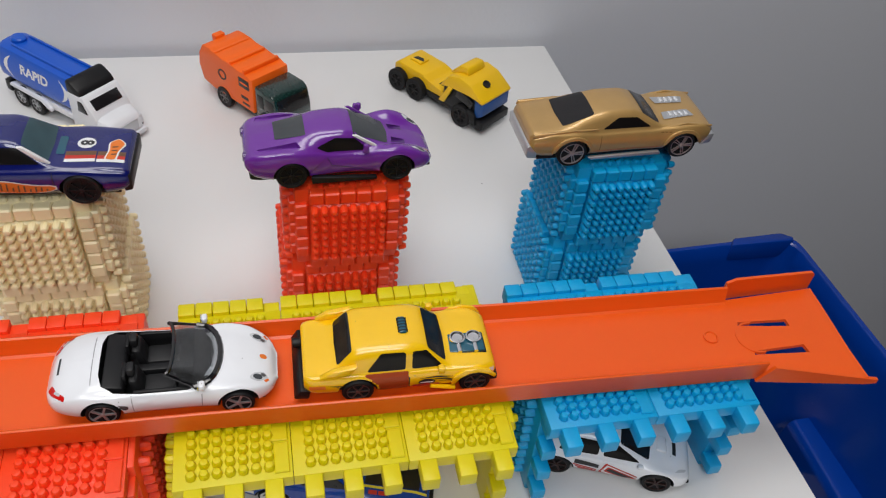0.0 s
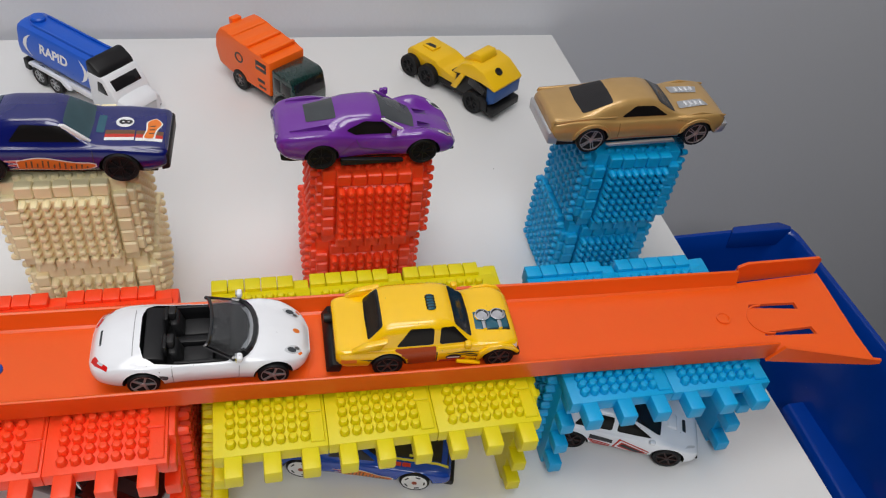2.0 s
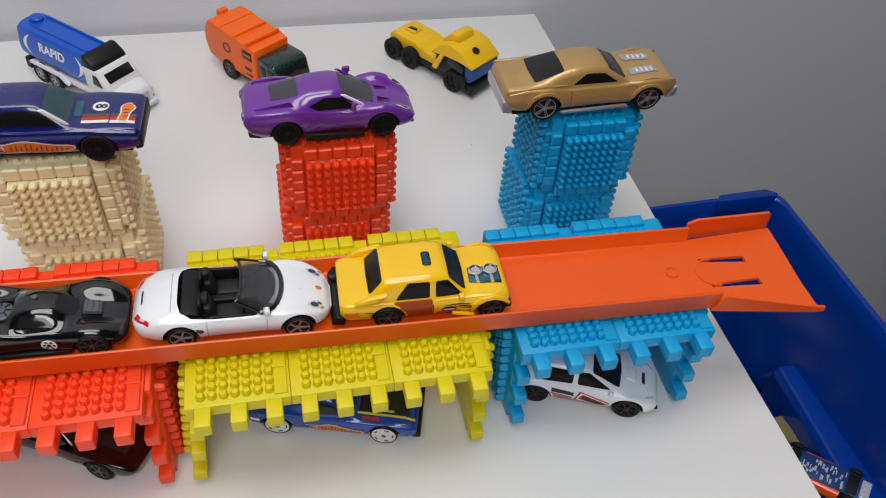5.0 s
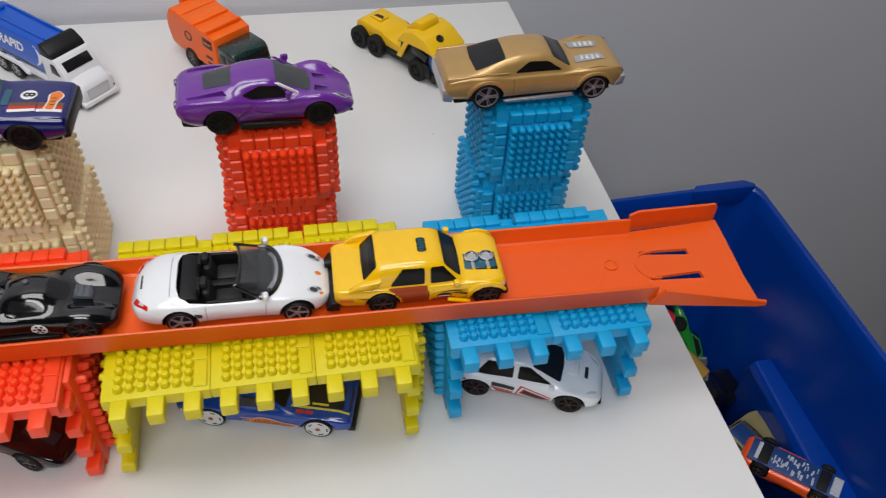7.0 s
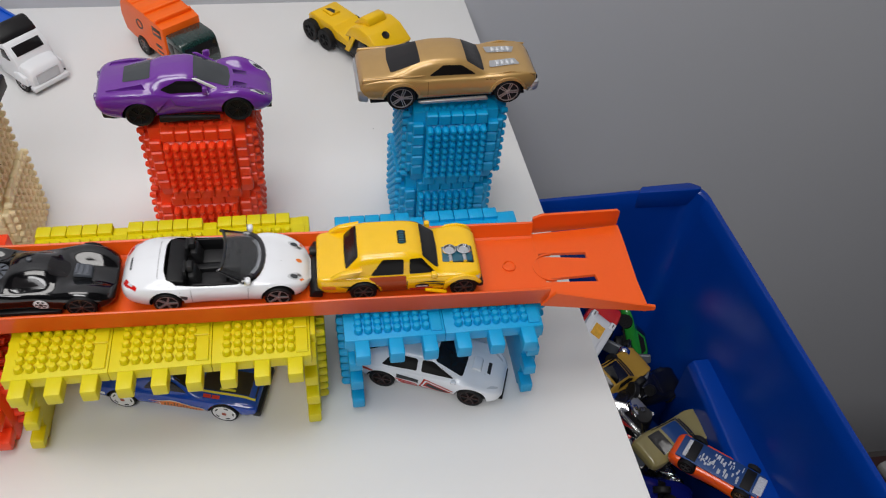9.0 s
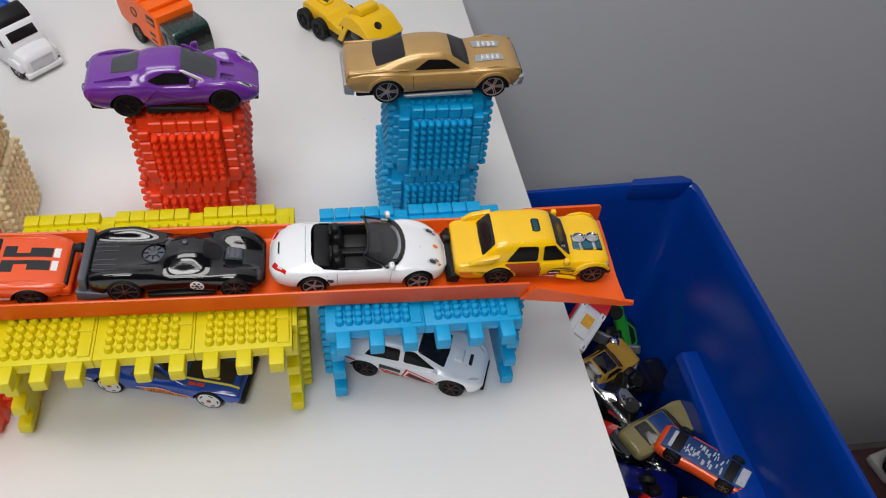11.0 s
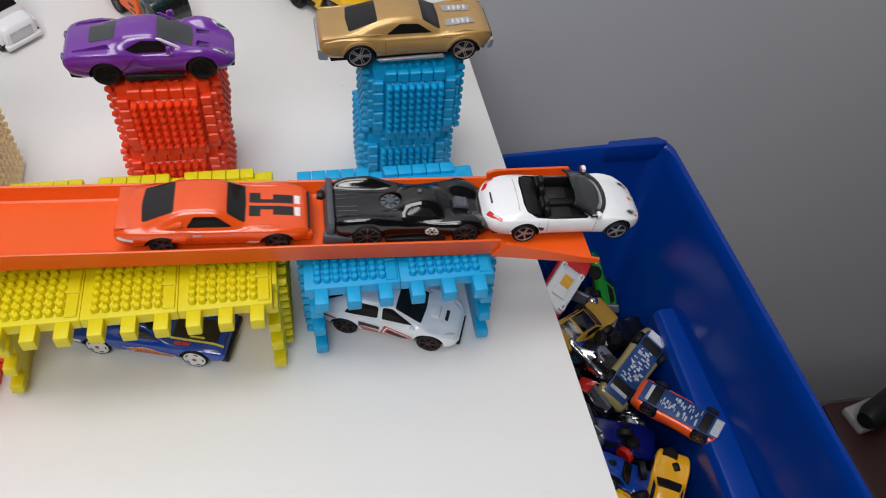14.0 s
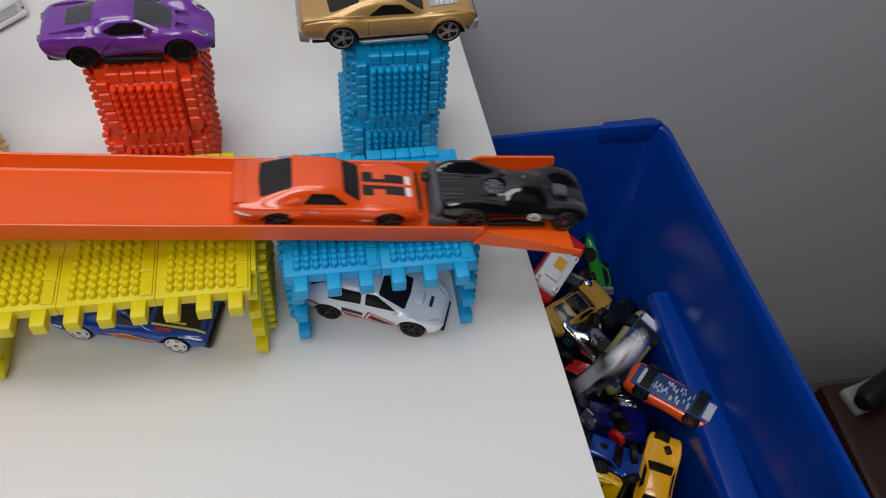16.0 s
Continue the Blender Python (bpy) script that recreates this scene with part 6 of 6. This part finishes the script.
def build_yellow_truck(m):
    ob = thing("flatbed_truck", "yellow and blue toy tractor truck with an empty bed", "toy truck", m)
    part("bed", mm(prism([(-34, 8), (-34, 14), (-31, 16.5), (-12, 16), (-8, 13), (4, 13), (4, 8)], -9.5, 9.5, "y", 1.0)), M_YTRK, ob)
    part("fifth_wheel", mm(box(-28, -20, -3.5, 3.5, 15.8, 17.4, 0.5)), M_YTRK, ob)
    part("bed_print", mm(prism([(-27, -2), (-20, -1), (-22, 1.4), (-26, 0.6)], 17.4, 17.6, "z")), M_PBLK, ob)
    part("cab", mm(prism([(2, 7), (27, 7), (31, 12), (30, 20), (20, 26), (12, 27), (4, 22)], -10.6, 10.6, "y", 1.4)), M_BLACK, ob, "black lower cab")
    part("windscreen", mm(prism([(26.4, 8.2), (31.6, 11.6), (31.4, 19.4), (25.0, 21.0)], -11.2, 11.2, "y", 1.0)), M_BTRK, ob, "blue wrapped front glass")
    part("frame_rail", mm(box(-33, 22, -10.2, 10.2, 5.2, 8.6, 0.6)), M_BLACK, ob)
    part("frame_well", mm(box(-3.6, 1.6, -5.6, 5.6, 12.4, 13.6, 0.3)), M_BLACK, ob, "dark well in the bed")
    part("cab_roof", mm(prism([(1, 17), (7, 25.6), (14, 28.4), (22, 27.0), (32, 20.5), (31, 18.5), (22, 22), (10, 20)], -12.2, 12.2, "y", 1.2)), M_YTRK, ob, "yellow cab roof")
    part("roof_scoop", mm(prism([(3, 24), (10, 31.5), (15, 32), (17, 28)], -7, 7, "y", 1.2)), M_YTRK, ob)
    part("roof_port", mm(lathe([(2.2, 0), (2.2, 0.8), (1.4, 0.4)], 14, "z")), M_BLACK, ob, m=pose(25 * MM, -2 * MM, 25.0 * MM, 0, 28, 0))
    for s in (-1, 1):
        part("side_pipe", mm(prism([(2, 9), (8, 20), (11, 20), (6, 9)], s * 12.0 - 0.7, s * 12.0 + 0.7, "y", 0.4)), M_YTRK, ob)
        part("side_window", mm(prism([(13, 16), (24, 13.5), (25.5, 18), (14, 21)], s * 11.6 - 0.3, s * 11.6 + 0.3, "y", 0.2)), M_GLASS, ob)
        part("front_guard", mm(prism([(18, 5), (19, 11), (23, 13), (27.5, 11), (28.5, 5)], s * 11.6 - 1.0, s * 11.6 + 1.0, "y", 0.4)), M_BLACK, ob)
    part("chassis", mm(box(-33, 28, -6.5, 6.5, 4, 9, 0.6)), M_BLACK, ob)
    part("chassis_print", mm(box(-6, 6, -6.9, -6.4, 5.6, 7.2)), M_PWHITE, ob)
    part("front_bumper", mm(box(27, 32.5, -11.6, 11.6, 3.4, 8.4, 0.8)), M_BLACK, ob)
    for x, r in ((-29, 6.4), (-15.5, 6.4), (18, 6.4)):
        axle(ob, x, 13.2, r, M_BLACK, 4.2)
    return ob


def facing(a, yaw, ahead=0.0, aside=0.0):
    return pose(a[0], a[1], 0, 0, 0, yaw) @ pose(ahead, aside, 0)


resize(build_tanker(facing((-0.0439, 0.5171), -44, 0.0150, 0.0115)), 0.97, 0.9, 0.9, 0.95)
resize(build_garbage(facing((0.0492, 0.5178), -52.5, 0.0125, 0.0115)), 0.9, 0.85, 0.82, 0.95)
build_yellow_truck(facing((0.1717, 0.4905), -53, -0.018, 0.012))


# ---- the heap in the bin ----
JUNK = "toy cars in the bin"


def junk_car(name, label, body_mat, cab_mat, m, base=M_SILVER, rim=M_BLACK):
    ob, sk, body = car(name, label, body_mat, SALOON, (-19, 19), 13.6, 5.3, rim, m, 5, chassis=base, group=JUNK, n=30)
    sk.glaze(ob, (2.6, 9.8, 8.0, 9.6), (-14.4, -22, 7.6, 9.0), [[(-11.0, 14.0), (7.4, 13.8), (1.8, 17.8), (-8.6, 18.2)]], M_GLASS)
    if cab_mat is not body_mat and cab_mat is not M_GLASS:
        sk.shape("roof_panel", [(-12.6, -7.8), (1.6, -7.8), (1.6, 7.8), (-12.6, 7.8)], "t", cab_mat, ob, "", 0.2)
    # what the underside shows: axle boxes and raised plates
    for x in (-19, 19):
        part("axle_box", mm(box(x - 3.5, x + 3.5, -8.5, 8.5, 0.9, 2.4, 0.3)), M_BLACK if base == M_JBLUE else base, ob)
    rnd = random.Random(len(label))
    many = 44 if base == M_JBLUE else 10
    for k in range(many):
        x, y = -14 + 28 * k / many + rnd.uniform(-0.6, 0.6), rnd.uniform(-7.5, 5.0)
        part("raised_plate", mm(box(x, x + rnd.uniform(0.5, 1.6), y, y + rnd.uniform(1.0, 4.4), 1.0, 1.9, 0.15, 1)), M_BASE if base == M_JBLUE else M_RIMG, ob)
    for x, w in ((-25, 5), (24, 6)):
        part("base_end", mm(box(x, x + w, -7.5, 7.5, 1.0, 2.6, 0.4, 1)), M_BASE if base == M_JBLUE else base, ob)
    return ob


M_STICK = mat("gold_sticker", srgb(226, 170, 60), 0.4, var=0.3, scale=600)


def at_bin(x, y, z, rx, ry, rz):
    return pose(x, y, z, rx, ry, rz)


M_BASE = mat("worn_silver_relief", (0.72, 0.74, 0.78), 0.28, 0.5, var=0.2, scale=500)
M_JBLUE = paint("blue_base_paint", (34, 70, 128), 0.35, metal=0.3)
M_JRED = paint("red_enamel", (196, 34, 26))
M_JGRN = paint("green_enamel", (34, 130, 44))
M_JCRM = paint("cream_enamel", (140, 130, 86))
M_JLIME = plastic("amber_clear_plastic", (168, 132, 52), 0.2)
M_JYEL = paint("deep_yellow_enamel", (232, 168, 22))

FLIP_A = at_bin(0.352, 0.330, -0.176, 0, 8, 25)
FLIP_B = at_bin(0.352, 0.338, -0.160, 200, -8, 42)
flipped = junk_car("rally_car", "cream toy rally car with a blue base in the bin", M_JCRM, M_JBLUE, FLIP_A, M_JBLUE)
heap_rows = [
    ("rally_car", "orange toy car on its roof with a blue base", M_ORG, M_ORG, (0.3655, 0.300, -0.150, 180, -4, -44), M_JBLUE, M_RIMG),
    ("toy_coupe", "deep yellow toy coupe in the bin", M_JYEL, M_JYEL, (0.350, 0.2600, -0.188, 0, -14, 62), M_BLACK, M_BLACK),
    ("toy_coupe", "black toy coupe in the bin", M_TBLK, M_TBLK, (0.352, 0.378, -0.192, 12, 6, 15), M_BLACK, M_BLACK),
    ("toy_coupe", "black toy coupe on its side in the bin", M_TBLK, M_TBLK, (0.345, 0.402, -0.196, 60, 0, 70), M_BLACK, M_BLACK),
    ("toy_racer", "red toy racer with a white cover in the bin", M_JRED, M_WHITE, (0.320, 0.416, -0.172, 20, -10, 48), M_SILVER, M_BLACK),
    ("toy_racer", "green toy racer in the bin", M_JGRN, M_TBLK, (0.352, 0.424, -0.192, 60, -50, 105), M_BLACK, M_BLACK),
    ("toy_racer", "amber clear plastic toy racer in the bin", M_JLIME, M_TBLK, (0.328, 0.382, -0.178, 10, 5, 30), M_CHROME, M_CHROME),
    ("toy_racer", "chromed toy hot rod in the bin", M_CHROME, M_SILVER, (0.332, 0.352, -0.186, -20, 20, -50), M_BLACK, M_TEAL),
    ("toy_coupe", "dark blue toy coupe in the bin", M_NAVY, M_NAVY, (0.330, 0.304, -0.192, 8, 6, -18), M_BLACK, M_BLACK),
    ("toy_coupe", "blue toy coupe in the bin", M_BLUEP, M_BLUEP, (0.322, 0.276, -0.190, -10, 4, -30), M_BLACK, M_BLACK),
    ("toy_coupe", "black toy car in the bin", M_TBLK, M_TBLK, (0.304, 0.330, -0.190, 160, 4, 60), M_BLACK, M_CHROME),
    ("toy_coupe", "black and red toy car in the bin", M_TBLK, M_JRED, (0.318, 0.334, -0.192, 10, 24, 130), M_BLACK, M_BLACK),
    ("toy_racer", "black toy racer lying on its roof in the bin", M_TBLK, M_BLACK, (0.300, 0.365, -0.192, 186, 6, -20), M_RIMG, M_SILVER),
    ("toy_coupe", "green and blue toy coupe in the bin", M_BLUEP, M_JGRN, (0.318, 0.246, -0.196, 14, 0, -60), M_BLACK, M_BLACK),
    ("toy_racer", "dark toy racer with chrome wheels in the bin", M_TBLK, M_CHROME, (0.346, 0.318, -0.204, 0, 0, 100), M_BLACK, M_CHROME),
]
resize(flipped, 0.94, 0.86, 0.84, 0.9)
for name, label, a, b, at, base, rim in heap_rows:
    one = junk_car(name, label, a, b, at_bin(*at), base, rim)
    if b is M_WHITE:
        part("cover", mm(prism([(-27, 12.5), (15, 12.5), (12, 17.5), (4, 21.4), (-16, 21.6), (-26, 17.5)], -11.4, 11.4, "y", 1.5)), M_TWHT, one, "white moulded cover")
        part("cover_ridge", mm(box(-18, 4, -6, 6, 20.8, 23.0, 1.0)), M_TWHT, one)
        part("sticker", mm(box(-8.5, 2.0, -4.4, 4.4, 22.9, 23.2)), M_STICK, one, "gold sticker")
        for cx, cy in ((-22, -9), (-22, 9), (9, -9), (9, 9), (-2, 0)):
            part("cover_block", mm(box(cx - 3, cx + 3, cy - 2.4, cy + 2.4, 15.0, 21.0, 0.9)), M_TWHT, one)
            part("cover_slot", mm(box(cx - 1.6, cx + 1.6, cy - 0.5, cy + 0.5, 20.7, 21.15)), M_RIMG, one)
    if a is M_CHROME or b is M_CHROME:
        for k in range(4):
            part("exhaust", mm(lathe([(1.5, -9), (1.9, -6), (1.9, 8), (1.2, 9)], 10, "x")), M_CHROME, one, m=pose((-6 + 4 * k) * MM, (-8 + 5 * k) * MM, (17 + k) * MM, 20 * k, 30, 25 * k))
    resize(one, 0.88, 0.84, 0.84, 0.9)
# Solid black block fills the bin below the cars; no toys are modelled there.
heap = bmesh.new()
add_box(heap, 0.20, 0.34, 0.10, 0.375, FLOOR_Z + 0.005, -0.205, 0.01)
tagged(part("toy_heap", heap, M_BLACK), "solid black filler block under the toy cars in the bin", "toy cars", JUNK, "stuff")

# loose wheels, axles and chips between the cars
rnd = random.Random(7)
for kind, material, words in (("black", M_TYRE, "loose black toy wheels and chips between the cars"), ("chrome", M_CHROME, "loose chromed toy parts between the cars"), ("amber", M_GREYP, "loose grey plastic toy parts between the cars"), ("red", M_JRED, "loose red plastic toy parts between the cars")):
    bits = bmesh.new()
    for k in range(60 if kind == "black" else (5 if kind == "red" else 16)):
        x, y = rnd.uniform(0.272, 0.362), rnd.uniform(0.255, 0.425)
        m4 = pose(x, y, -0.166 - rnd.uniform(0, 0.022) - max(0, x - 0.345) * 0.3, rnd.uniform(0, 180), rnd.uniform(0, 180), rnd.uniform(0, 360))
        if kind == "black" or k % 2:
            r = rnd.uniform(3.5, 6)
            one = mm(lathe([(r * 0.5, -1.8), (r * 0.92, -2), (r, -1.4), (r, 1.4), (r * 0.92, 2), (r * 0.5, 1.8)], 12))
        else:
            one = mm(box(-rnd.uniform(4, 11), rnd.uniform(4, 11), -rnd.uniform(2, 5), rnd.uniform(2, 5), -1.6, 1.6, 0.8, 1))
        one.transform(m4)
        tmp = bpy.data.meshes.new("bit")
        one.to_mesh(tmp)
        one.free()
        bits.from_mesh(tmp)
        bpy.data.meshes.remove(tmp)
    tagged(part("loose_parts", bits, material), words, "toy parts", JUNK, "stuff")

# ---- behind the bin ----
box_ob = thing("red_case", "dark red case standing on the floor in shade", "case", pose(0.73, 0.30, FLOOR_Z))
part("case_body", box(-0.13, 0.1, -0.14, 0.095, 0, FLOOR_Z * -1 - 0.36, 0.008), mat("dark_red_case", srgb(44, 12, 11), 0.5, var=0.1), box_ob)
paper = thing("paper_pack", "white paper pack lying on the red case", "paper", pose(0.640, 0.375, -0.36, 0, 0, 14))
# White paper given a grey colour that carries the corner's dim light.
part("pack", box(-0.026, 0.026, -0.013, 0.013, 0, 0.010, 0.003), mat("shade_greyed_paper", (0.24, 0.235, 0.23), 0.7), paper)
cable = thing("black_plug", "black power plug lying on the white pack", "plug", pose(0.642, 0.372, -0.348, 0, 0, 25))
part("plug_body", lathe([(0.008, -0.03), (0.012, -0.02), (0.012, 0.02), (0.006, 0.035)], 14, "x"), M_BLACK, cable, m=pose(0, 0, 0.012))

# ---- what moves ----
TILTS = [(0, 0), (12.4, 0), (13, 1.0), (13.5, 1.5), (14, 2.4), (14.5, 3.3), (15, 4.5), (15.5, 5.4), (16, 6.0)]


def tilt_at(t):
    return float(np.interp(t, [a for a, b in TILTS], [b for a, b in TILTS]))


def on_track(t, x, mid, aside=-0.0004, turn=0.0):
    """A car's pose when its mark, mid metres ahead of its middle, stands at x."""
    return track_pose(tilt_at(t)) @ pose((x - PIV.x) / math.cos(radians(YAW)) - mid, aside, 0.0028, 0, 0, turn)


def motions():
    walk(track, [(t, track_pose(a)) for t, a in TILTS])
    fw = 0.0212
    rows = [(0, .1237), (0.5, .1236), (1, .1231), (2.5, .1230), (2.7, .1245), (2.95, .1378), (3.5, .1377), (4.5, .1368), (5.4, .1380), (6.4, .1590), (7, .1600), (7.5, .1624), (8, .1674), (8.5, .1770), (8.7, .1803), (10.0, .2270), (10.8, .2417), (11, .2430), (11.5, .2450), (11.7, .2490)]
    fall = [(11.8, pose(0.2395, 0.2858, 0.0552, 0, 4, -2)), (11.9, pose(0.2500, 0.2856, 0.0515, 2, 13, -4)), (12.0, pose(0.2650, 0.2850, 0.0440, 5, 34, -8)), (12.1, pose(0.2990, 0.2950, -0.0320, 22, 84, -16)), (12.2, pose(0.3230, 0.3000, -0.1400, 70, 140, -30)), (12.3, pose(0.3000, 0.2700, -0.1720, 110, 178, -40)), (16, pose(0.3000, 0.2700, -0.1720, 110, 178, -40))]
    walk(taxi, [(t, on_track(t, x, fw)) for t, x in rows] + fall)
    fw = 0.0186
    rows = [(0, .0534), (1, .0532), (2.5, .0526), (2.7, .0545), (2.95, .0720), (3.5, .0720), (4.5, .0714), (5.4, .0725), (6.4, .0950), (7, .0961), (7.5, .0970), (8, .1017), (8.5, .1117), (8.7, .1150), (10.0, .1620), (10.8, .1765), (11, .1778), (11.5, .1810), (11.75, .1850), (12, .2040), (12.5, .2325), (13, .2530), (13.3, .2610), (13.6, .2622), (14, .2640), (14.5, .2680), (15, .2714), (15.5, .2724), (15.7, .2790)]
    fall = [(15.8, pose(0.2660, 0.2850, 0.0490, 0, 26, -4)), (15.9, pose(0.3040, 0.2900, 0.0080, 6, 68, -8)), (16.0, pose(0.3150, 0.3120, -0.1180, 24, 106, -40))]
    walk(convertible, [(t, on_track(t, x, fw)) for t, x in rows] + fall)
    fw = 0.0061
    rows = [(0, -.2000), (2.3, -.1900), (2.75, -.0080), (2.95, -.0025), (3.5, -.0022), (4.5, -.0030), (5.4, -.0010), (6.4, .0180), (7, .0190), (7.5, .0200), (8, .0265), (8.5, .0365), (8.7, .0400), (10.0, .0870), (10.8, .1020), (11, .1035), (11.5, .1068), (11.75, .1110), (12, .1313), (12.5, .1603), (13, .1641), (13.5, .1670), (13.7, .1740), (14, .1938), (14.5, .2003), (15, .2026), (15.5, .2047), (15.75, .2130), (16, .2392)]
    walk(black_racer, [(t, on_track(t, x, fw)) for t, x in rows])
    fw = 0.0222
    rows = [(0, -.3200), (8.7, -.3000), (9.6, -.0900), (10.4, .0440), (10.8, .0480), (11, .0490), (11.5, .0498), (11.75, .0540), (12, .0770), (12.5, .1066), (13, .1108), (13.5, .1143), (13.7, .1200), (14, .1379), (14.5, .1499), (15, .1520), (15.5, .1547), (15.75, .1610), (16, .1848)]
    walk(muscle_car, [(t, on_track(t, x, fw)) for t, x in rows])
    walk(flipped, [(0, FLIP_A), (12.12, FLIP_A), (12.2, at_bin(0.352, 0.333, -0.160, 70, 0, 30)), (12.25, at_bin(0.352, 0.335, -0.158, 140, 0, 36)), (12.3, FLIP_B), (16, FLIP_B)])


motions()
